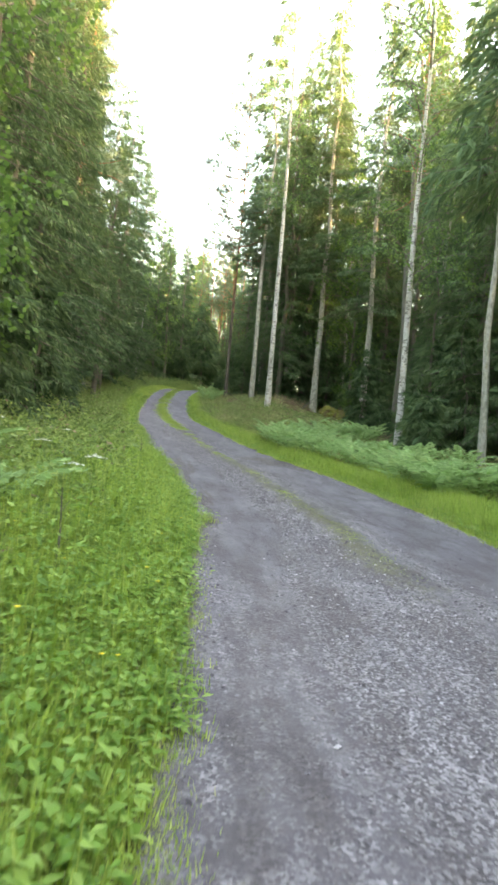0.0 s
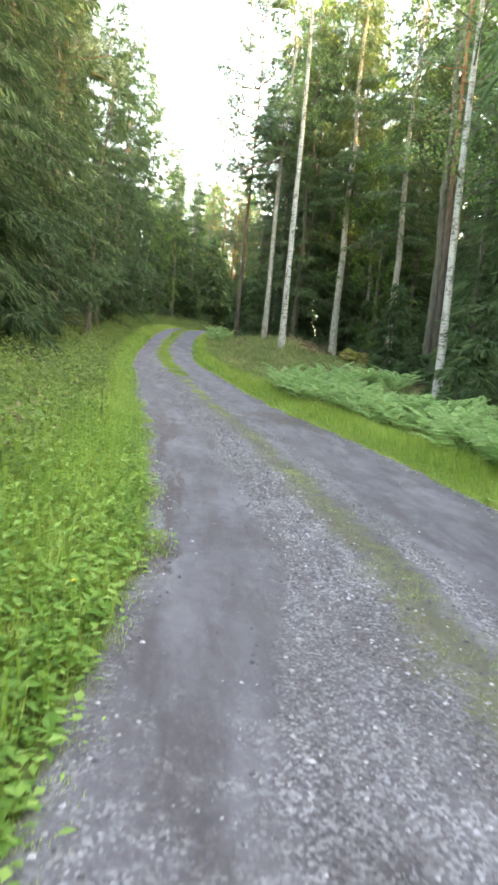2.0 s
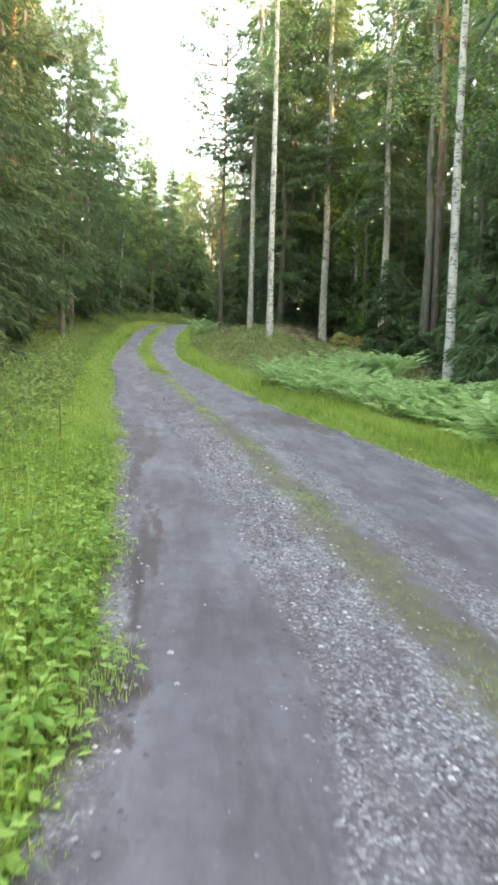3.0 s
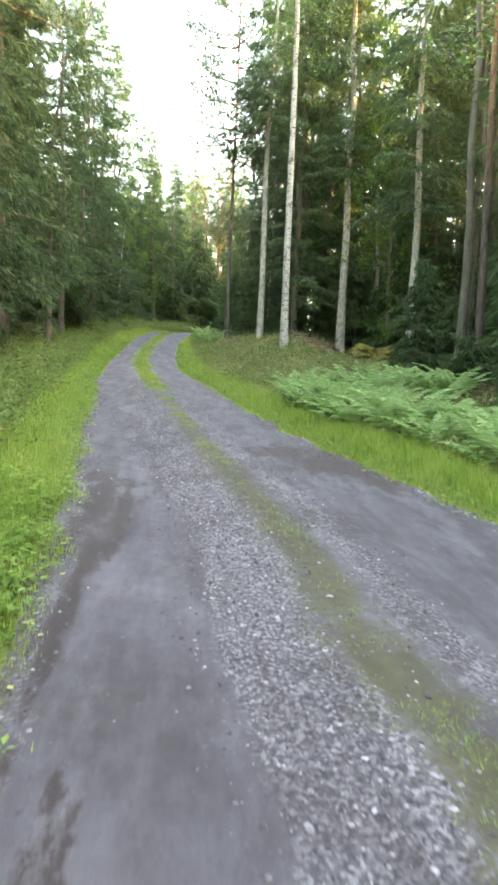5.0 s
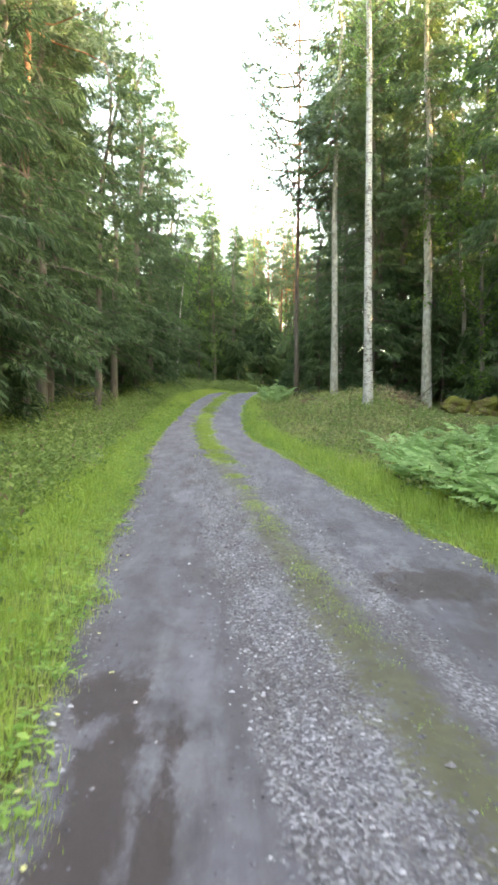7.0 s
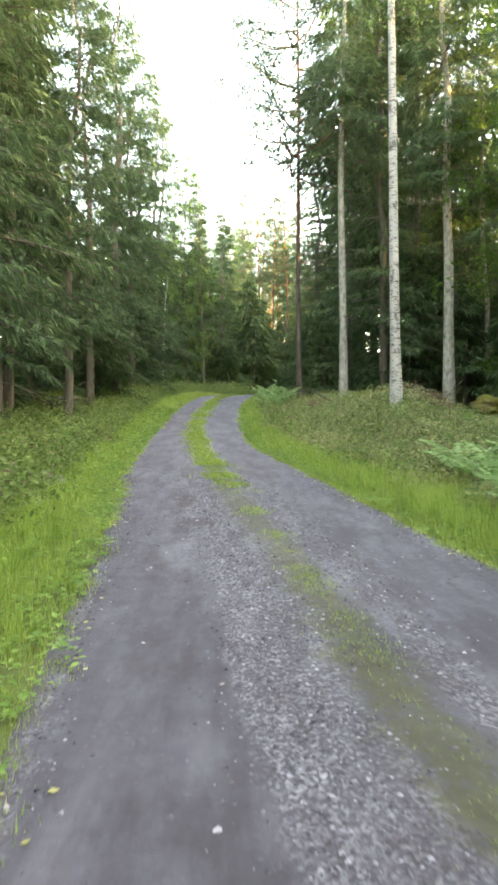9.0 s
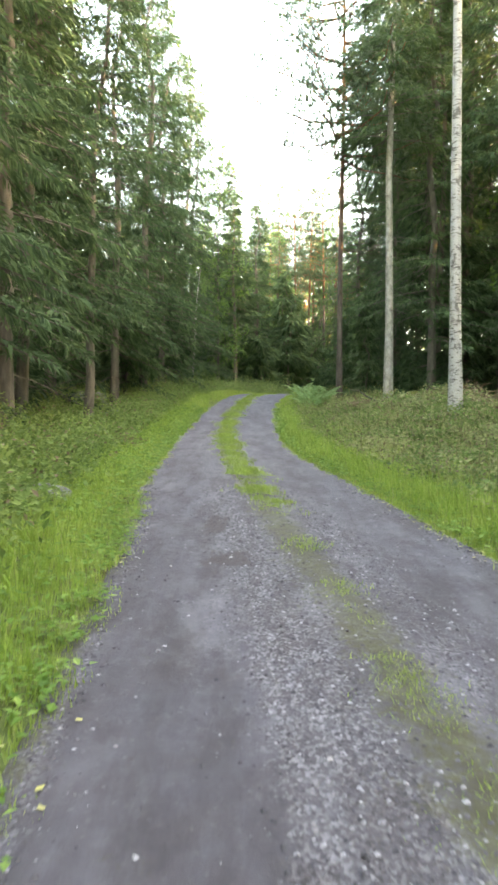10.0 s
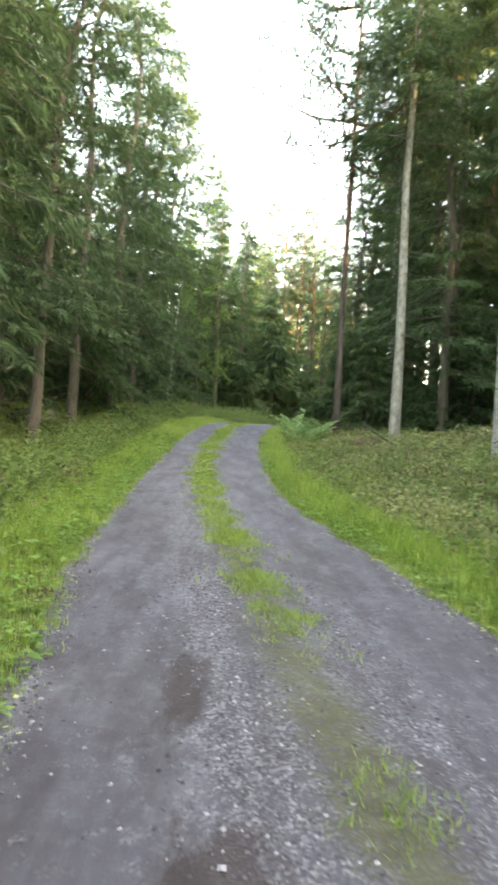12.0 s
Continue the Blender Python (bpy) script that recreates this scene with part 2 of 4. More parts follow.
def road_material():
    M = Mat("gravel_road", 0.7, 0.3)
    at = M.t.nodes.new("ShaderNodeAttribute")
    at.attribute_name = "across"
    sep = M.t.nodes.new("ShaderNodeSeparateColor")
    M.link(at.outputs["Color"], sep.inputs[0])
    loose, damp, green = sep.outputs[0], sep.outputs[1], sep.outputs[2]
    grit = M.node("ShaderNodeTexVoronoi", Scale=62.0)
    M.link(M.pos, grit.inputs["Vector"])
    pebble = M.node("ShaderNodeTexVoronoi", Scale=26.0)
    M.link(M.pos, pebble.inputs["Vector"])
    fine = M.noise(180.0, 3, 0.7)
    mid = M.noise(9.0, 5, 0.6)
    big = M.noise(0.9, 4, 0.55, None, (1, 0.5, 1))
    stones = M.ramp(grit.outputs["Color"], (0.1, (0.024, 0.021, 0.026)), (0.5, (0.090, 0.083, 0.094)), (0.88, (0.37, 0.35, 0.38)))
    stones = M.mix(0.25, stones, M.ramp(pebble.outputs["Color"], (0.2, (0.05, 0.047, 0.054)), (0.8, (0.24, 0.228, 0.25))))
    packed = M.ramp(M.math("ADD", M.math("MULTIPLY", mid, 0.45), M.math("MULTIPLY", fine, 0.55)), (0.3, (0.080, 0.074, 0.088)), (0.7, (0.150, 0.140, 0.164)))
    lm = M.ramp(M.math("ADD", loose, M.math("MULTIPLY", M.math("SUBTRACT", mid, 0.5), 0.9)), (0.35, 0.0), (0.65, 1.0))
    c = M.mix(lm, packed, stones)
    # scattered grit pressed into the wheel tracks
    speck = M.ramp(grit.outputs["Color"], (0.86, 0.0), (0.92, 0.7))
    c = M.mix(M.math("MULTIPLY", speck, 0.5), c, (0.21, 0.20, 0.21))
    streak = M.noise(1.0, 5, 0.6, None, (9, 0.7, 1))
    c = M.mix(M.ramp(streak, (0.42, 0.0), (0.62, 0.55)), c, M.mix(0.6, c, (0.052, 0.046, 0.050)))
    pale = M.ramp(M.noise(1.3, 5, 0.6, None, (1.8, 0.7, 1)), (0.5, 0.0), (0.66, 0.6))
    c = M.mix(pale, c, M.mix(0.5, c, (0.24, 0.232, 0.256)))
    c = M.mix(M.ramp(big, (0.42, 0.0), (0.70, 0.65)), c, M.mix(0.6, c, (0.068, 0.060, 0.068)))
    worn = M.ramp(M.noise(1.7, 7, 0.7, None, (1.7, 0.6, 1)), (0.46, 0.0), (0.60, 0.75))
    c = M.mix(worn, c, M.mix(0.65, c, (0.044, 0.035, 0.037)))
    dm = M.ramp(M.math("ADD", damp, M.math("MULTIPLY", M.math("SUBTRACT", M.noise(3.4, 8, 0.72, None, (1.8, 0.8, 1)), 0.5), 2.4)), (0.34, 0.0), (0.62, 1.0))
    c = M.mix(M.math("MULTIPLY", dm, 0.85), c, M.mix(fine, (0.026, 0.018, 0.018), (0.060, 0.042, 0.040)))
    gm = M.ramp(M.math("ADD", green, M.math("MULTIPLY", M.math("ADD", M.math("SUBTRACT", M.noise(4.0, 5, 0.7), 0.5), M.math("SUBTRACT", M.noise(26.0, 5, 0.75), 0.5)), 1.7)), (0.34, 0.0), (0.80, 1.0))
    moss = M.ramp(M.math("ADD", M.math("MULTIPLY", fine, 0.6), M.math("MULTIPLY", mid, 0.4)), (0.3, (0.050, 0.045, 0.026)), (0.55, (0.092, 0.092, 0.040)), (0.75, (0.15, 0.155, 0.070)))
    c = M.mix(M.math("MULTIPLY", gm, 0.78), c, moss)
    M.color(c)
    M.link(M.ramp(dm, (0.0, 0.72), (1.0, 0.6)), M.b.inputs["Roughness"])
    h = M.mix(lm, M.mix(0.7, mid, fine), M.mix(0.4, grit.outputs["Distance"], pebble.outputs["Distance"]))
    M.bump(h, 0.9, 0.012)
    return M.m


# damp hollows: place and half-widths across and along the road
DAMP = ((3.1, 18.4, 0.55, 1.0), (2.5, 19.3, 0.6, 0.55), (3.35, 17.3, 0.25, 0.8), (0.62, 10.3, 0.045, 1.9), (0.72, 10.9, 0.03, 1.6), (0.52, 8.6, 0.20, 0.6),
        (0.42, 13.4, 0.06, 1.8), (0.30, 16.0, 0.16, 1.3), (0.18, 17.1, 0.22, 0.35), (0.55, 15.4, 0.08, 1.6), (0.22, 14.6, 0.08, 1.0), (-0.15, 27.2, 0.16, 0.5), (0.1, 25.6, 0.25, 0.3))


def build_road():
    ys = list(np.arange(-12, 4, 0.3)) + list(np.arange(4, 34, 0.12)) + list(np.arange(34, 62.1, 0.3))
    cols = 76
    v, at = [], []
    for y in ys:
        le, re, s = edge_l(y), edge_r(y), strip_x(y)
        z0 = road_z(y)
        l, r = le - 0.35, re + 0.35
        near = step(9, 5, y)
        far = step(19, 24, y)
        puddles = [d for d in DAMP if abs(y - d[1]) < 2.5 * d[3]]
        for k in range(cols):
            x = l + (r - l) * k / (cols - 1)
            v.append((x, y, road_surface(x, y, (le, re, s, z0))))
            a = x - s
            wander = 0.08 * noise.noise((y * 0.8, 3.0, x * 0.5))
            band = math.exp(-((a + 0.47 + 0.08 * near + wander) / (0.33 + 0.4 * near)) ** 4) * (1 - 0.35 * far)
            loose = max(band, 0.8 * math.exp(-((a - 0.40 + wander) / 0.22) ** 2) * (1 - 0.3 * far), 0.7 * step(0.65, 0.3, r - x), 0.55 * step(0.65, 0.35, x - l), (0.30 + 0.25 * math.exp(-(a / 0.9) ** 2)) * far, 0.5 * near)
            damp = max([hump(x, y, *d) for d in puddles], default=0.0)
            grn = math.exp(-((a + 0.02 + wander) / (0.25 + 0.05 * near)) ** 2) * (0.9 - 0.08 * far) * step(4.0, 7.5, y)
            grn = max(grn, 0.55 * step(0.50, 0.30, x - l), 0.45 * step(0.46, 0.30, r - x))
            at.append((loose, damp, grn, 1.0))
    w = cols
    f = [(j * w + i, j * w + i + 1, (j + 1) * w + i + 1, (j + 1) * w + i) for j in range(len(ys) - 1) for i in range(w - 1)]
    ob = mesh_ob("road", v, f, road_material(), smooth=True)
    ca = ob.data.color_attributes.new("across", "FLOAT_COLOR", "POINT")
    ca.data.foreach_set("color", np.array(at, dtype=np.float32).ravel())
    return tagged(ob, "grey gravel forest road with a grassy middle strip", "road", kind="structure")


road = build_road()


# ---- trees ----
def spruce(seed, height, radius, bare, sprays=6500, dense=1.0, bark=None, big=1.0, r0=None):
    """A spruce: straight trunk, bare or with dead twigs low down, drooping limbs set with hanging sprays of needles."""
    rnd = random.Random(seed)
    tree = new("spruce_tree")
    g = Geo()
    n = 10
    bend = [(rnd.uniform(-1, 1) * 0.04 * k, rnd.uniform(-1, 1) * 0.04 * k) for k in range(n + 1)]
    pts = [(bend[k][0], bend[k][1], height * k / n - (0.4 if k == 0 else 0)) for k in range(n + 1)]
    r0 = r0 or height * 0.0068 + 0.02
    rad = [r0 * (1.25 if k == 0 else 1.0) * (1 - 0.93 * k / n) for k in range(n + 1)]
    g.tube(pts, rad, 8)
    g.ob("trunk", bark or spruce_bark, tree, smooth=True)
    at = lambda z: (np.interp(z, [p[2] for p in pts], [p[0] for p in pts]), np.interp(z, [p[2] for p in pts], [p[1] for p in pts]))
    c = Geo()
    z = max(bare * 0.35, 0.5)
    limbs = []
    while z < height - 0.3:
        u = z / height
        live = z > bare
        for _ in range(rnd.choice((3, 4, 5)) if live else rnd.choice((0, 1, 2))):
            a = rnd.uniform(0, 2 * math.pi)
            reach = radius * (1 - u) ** 0.75 * rnd.uniform(0.65, 1.1) / (1 - bare / height) ** 0.75 if live else radius * rnd.uniform(0.2, 0.5)
            limbs.append((z + rnd.uniform(-0.2, 0.2), a, max(reach, 0.15), live))
        z += rnd.uniform(0.30, 0.55) / dense
    total = sum(l[2] for l in limbs if l[3]) or 1
    for z, a, reach, live in limbs:
        x0, y0 = at(z)
        u = z / height
        d = Vector((math.cos(a), math.sin(a), 0))
        up = 0.35 * u - 0.12
        p = [Vector((x0, y0, z)) + d * reach * t + Vector((0, 0, reach * (up * t - 0.42 * t * t + 0.18 * t**3))) for t in (0, 0.4, 0.75, 1.0)]
        c.tube(p, [0.006 + 0.012 * reach * k for k in (1, 0.6, 0.35, 0.12)], 3, 1, False)
        if not live:
            continue
        side = Vector((-d.y, d.x, 0))
        for _ in range(max(4, int(sprays * reach / total))):
            t = rnd.random() ** 0.7
            q = p[0].lerp(p[3], t) + Vector((0, 0, 0.06 * reach * math.sin(t * math.pi)))
            w = reach * 0.30 * (1.05 - t) * 1.3 + 0.05
            s = rnd.uniform(-1, 1)
            q = q + side * s * w
            out = (d * rnd.uniform(0.2, 1.0) + side * (s * 1.1 + rnd.uniform(-0.3, 0.3)) + Vector((0, 0, rnd.uniform(-0.9, 0.15)))).normalized()
            fl = out.cross(Vector((rnd.uniform(-1, 1), rnd.uniform(-1, 1), rnd.uniform(0.2, 1)))).normalized()
            c.blade(q, out, fl, big * rnd.uniform(0.18, 0.42), big * rnd.uniform(0.03, 0.075), 0, rnd.uniform(0.05, 0.5))
    c.ob("crown", [needle_mat, spruce_bark], tree)
    return tree


def birch(seed, height, bare, radius, leaves=4200, r0=0.13, lean=0.0, bark=None, big=1.0):
    """A birch: pale tapered trunk, rising limbs with hanging twigs, thousands of small leaves."""
    rnd = random.Random(seed)
    tree = new("birch_tree")
    g = Geo()
    n = 14
    ph = rnd.uniform(0, 6)
    pts = [(lean * k / n * height + 0.12 * math.sin(ph + k * 0.5) * k / n, 0.1 * math.cos(ph + k * 0.6) * k / n, height * k / n - (0.4 if k == 0 else 0)) for k in range(n + 1)]
    rad = [r0 * (1.35 if k == 0 else 1.0) * (1 - 0.9 * k / n) for k in range(n + 1)]
    g.tube(pts, rad, 9)
    g.ob("trunk", bark or birch_bark, tree, smooth=True)
    at = lambda z: (np.interp(z, [p[2] for p in pts], [p[0] for p in pts]), np.interp(z, [p[2] for p in pts], [p[1] for p in pts]))
    c = Geo()
    limbs = []
    z = bare
    while z < height:
        u = (z - bare) / (height - bare)
        limbs.append((z, rnd.uniform(0, 6.28), radius * (0.35 + 1.3 * u * (1 - u) + 0.25 * (1 - u)) * rnd.uniform(0.6, 1.15)))
        z += rnd.uniform(0.16, 0.42)
    total = sum(l[2] for l in limbs)
    for z, a, reach in limbs:
        x0, y0 = at(z)
        d = Vector((math.cos(a), math.sin(a), 0))
        p = [Vector((x0, y0, z)) + d * reach * t + Vector((0, 0, reach * (0.95 * t - 0.75 * t * t))) for t in (0, 0.35, 0.7, 1.0)]
        c.tube(p, [0.004 + 0.013 * reach * k for k in (1, 0.6, 0.35, 0.12)], 3, 1, False)
        m = max(6, int(leaves * reach / total))
        k = 0
        while k < m:
            t = rnd.uniform(0.15, 1.0)
            q = p[0].lerp(p[3], t) + Vector((rnd.gauss(0, 1), rnd.gauss(0, 1), rnd.gauss(0, 0.6))) * reach * 0.16 + Vector((0, 0, reach * 0.18 * math.sin(3.14 * t)))
            hang = rnd.randint(4, 9)
            sw = Vector((rnd.uniform(-0.3, 0.3), rnd.uniform(-0.3, 0.3), -1))
            for h in range(hang):
                qq = q + sw * 0.075 * h + Vector((rnd.gauss(0, 0.04), rnd.gauss(0, 0.04), 0))
                o = Vector((rnd.uniform(-1, 1), rnd.uniform(-1, 1), rnd.uniform(-1, 0.2))).normalized()
                c.blade(qq, o, o.orthogonal().normalized(), big * rnd.uniform(0.07, 0.13), big * rnd.uniform(0.06, 0.10), 0)
            k += hang
    c.ob("crown", [birch_leaf_mat, spruce_bark], tree)
    return tree


def pine(seed, height, bare, radius, tufts=330, r0=0.16, big=1.5, fan=8):
    """A pine: tall bare trunk, open tiers of crooked limbs with clumps of needles."""
    rnd = random.Random(seed)
    tree = new("pine_tree")
    g = Geo()
    n = 12
    ph = rnd.uniform(0, 6)
    pts = [(0.12 * math.sin(ph + k * 0.5) * k / n, 0.1 * math.cos(ph + k * 0.4) * k / n, height * k / n - (0.4 if k == 0 else 0)) for k in range(n + 1)]
    g.tube(pts, [r0 * (1.25 if k == 0 else 1.0) * (1 - 0.85 * k / n) for k in range(n + 1)], 8)
    g.ob("trunk", pine_bark, tree, smooth=True)
    c = Geo()
    limbs, z = [], bare * 0.6
    while z < height:
        u = (z - bare) / (height - bare)
        if z < bare:
            limbs.append((z, rnd.uniform(0, 6.28), radius * rnd.uniform(0.15, 0.4), False))
            z += rnd.uniform(0.6, 1.5)
        else:
            for _ in range(rnd.choice((2, 3, 4))):
                limbs.append((z, rnd.uniform(0, 6.28), radius * (1.05 - u) ** 0.6 * rnd.uniform(0.6, 1.1), True))
            z += rnd.uniform(0.45, 0.95)
    total = sum(l[2] for l in limbs if l[3])
    for z, a, reach, live in limbs:
        d = Vector((math.cos(a), math.sin(a), 0))
        side = Vector((-d.y, d.x, 0))
        x0, y0 = np.interp(z, [p[2] for p in pts], [p[0] for p in pts]), np.interp(z, [p[2] for p in pts], [p[1] for p in pts])
        p = [Vector((x0, y0, z)) + d * reach * t + side * 0.08 * reach * math.sin(5 * t + a) + Vector((0, 0, reach * (0.15 * t + 0.12 * t * t - (0.3 * t if z < bare + 2 else 0)))) for t in (0, 0.35, 0.7, 1.0)]
        c.tube(p, [0.008 + 0.014 * reach * k for k in (1, 0.6, 0.35, 0.1)], 4, 1, False)
        if not live:
            continue
        for _ in range(max(3, int(tufts * reach / total))):
            t = rnd.uniform(0.3, 1.05)
            q = p[0].lerp(p[3], t) + side * rnd.gauss(0, 0.2) * reach * 0.8 + Vector((0, 0, rnd.gauss(0.08, 0.08) * reach))
            for _ in range(fan):
                o = (d * 0.4 + Vector((rnd.gauss(0, 0.7), rnd.gauss(0, 0.7), rnd.gauss(0.25, 0.5)))).normalized()
                c.blade(q + Vector((rnd.gauss(0, 0.10), rnd.gauss(0, 0.10), rnd.gauss(0, 0.06))), o, o.orthogonal().normalized(), big * rnd.uniform(0.10, 0.24), big * rnd.uniform(0.025, 0.06), 0)
    c.ob("crown", [pine_mat, pine_bark], tree)
    return tree


def plant(tree, x, y, turn=0.0, size=1.0, lean=(0.0, 0.0)):
    tree.matrix_basis = pose(x, y, land(x, y) - 0.05, lean[1], lean[0], turn) @ Matrix.Scale(size, 4)
    return tree


def plant_copy(tree, x, y, turn, size, lean=(0.0, 0.0), label=""):
    t = copy_thing(tree, Matrix())
    t.matrix_basis = pose(x, y, land(x, y) - 0.05, lean[1], lean[0], turn) @ Matrix.Scale(size, 4)
    if label:
        t["label"] = label
    return t


rng = random.Random(11)
# the tall trees beside the road that stand out singly
tree_a = tagged(plant(spruce(1, 28, 2.4, 9.5, 12000, bark=pale_bark, r0=0.16), 5.04, 43.9, 40), "tall spruce with a long bare grey trunk", "tree", "roadside trees")
tree_b = tagged(plant(birch(2, 28, 10.5, 2.8, 9000, 0.145), 5.01, 35.6, 10, 1.0, (-0.6, 0.5)), "tall white birch with a straight mottled trunk", "tree", "roadside trees")
tree_c = tagged(plant(spruce(3, 30, 2.6, 8.5, 13000, bark=pale_bark, r0=0.22), 9.11, 43.6, 100), "tall grey-barked spruce with a bare lower trunk", "tree", "roadside trees")
tree_d = tagged(plant(spruce(4, 28, 2.6, 6.5, 12000, bark=pale_bark, r0=0.18), 10.8, 38.0, 200), "spruce with a pale trunk and drooping boughs", "tree", "roadside trees")
tree_e = tagged(plant(birch(5, 22, 5.5, 3.2, 10000, 0.12), 7.38, 21.5, 60, 1.0, (0.3, 0)), "white birch rising behind young spruces", "tree", "roadside trees")
tree_f = tagged(plant(pine(6, 23.0, 8.5, 3.9, 2200, 0.115, 1.3, 10), 3.5, 45.5, 0), "slender pine with an open feathery crown", "tree", "roadside trees")
tree_h = tagged(plant(spruce(7, 29, 2.8, 5.0, 12500, r0=0.2), 8.4, 51.4, 20), "dark spruce with a brown trunk and hanging boughs", "tree", "roadside trees")
tree_g = tagged(plant(birch(8, 9, 5.5, 1.2, 1500, 0.07, 0.06), -3.2, 57.0, 0), "thin leaning birch at the forest edge", "tree", "roadside trees")
tree_l = tagged(plant(pine(9, 21, 10.5, 2.6, 800, 0.19, 1.3, 9), -5.2, 32.6, 0), "tall pine with reddish bark", "tree", "roadside trees")

# forest grown from a few models
def model(t, label, group):
    return tagged(t, label, "tree", group)


models = {
    "s": [model(spruce(20 + k, (20, 18, 21, 17)[k], (2.6, 3.0, 2.5, 2.8)[k], (2.0, 0.5, 4.5, 0.3)[k], 12500, 1.0, None, 0.82), "tall dark green forest spruce tree", "forest trees") for k in range(4)],
    "b": [model(birch(30 + k, (19, 15)[k], (1.0, 0.7)[k], (3.0, 2.8)[k], 5800, 0.09, 0.0, spruce_bark, 1.35), "leafy broadleaf tree with low hanging branches", "forest trees") for k in range(2)],
    "p": [model(pine(40 + k, (19, 20)[k], (9, 10)[k], 2.4, r0=0.15), "tall forest pine with a reddish trunk", "forest trees") for k in range(2)],
    "y": [model(spruce(50 + k, (3.4, 2.4, 5.5)[k], (1.3, 1.1, 1.5)[k], 0.1, (3000, 2600, 4500)[k], 1.7), "bushy young spruce with low boughs", "young spruces") for k in range(3)],
    "v": [model(spruce(90 + k, (3.2, 5.0)[k], (1.3, 1.5)[k], 0.1, (900, 1300)[k], 1.2, None, 2.0), "young spruce growing under the tall trees", "young spruces") for k in range(2)],
    "t": [model(spruce(80 + k, (23, 21, 24)[k], (2.0, 2.3, 2.1)[k], (10, 8.5, 12)[k], 2000, 0.7, (spruce_bark, pale_bark, spruce_bark)[k], 1.9, (0.13, 0.12, 0.16)[k]), "tall spruce with a long bare trunk in the forest", "forest trees") for k in range(3)],
    "f": [model(spruce(60 + k, (19, 17, 20)[k], (2.7, 3.0, 2.6)[k], (1.0, 2.5, 5.0)[k], 1600, 0.8, None, 2.4), "spruce standing inside the forest", "forest trees") for k in range(3)],
}
FAR_SPOTS = iter([(34, 52), (37, 58), (40, 50), (-24, 58), (-27, 50), (44, 60), (-31, 56), (23, 24), (25, 30), (27, 36), (50, 50), (54, 58), (48, 44), (52, 40), (56, 46), (60, 52), (58, 40), (62, 46), (64, 54), (46, 38), (66, 48)])
for kind in "sbpyvtf":
    for t in models[kind]:
        mx, my = next(FAR_SPOTS)
        plant(t, mx, my, 0)


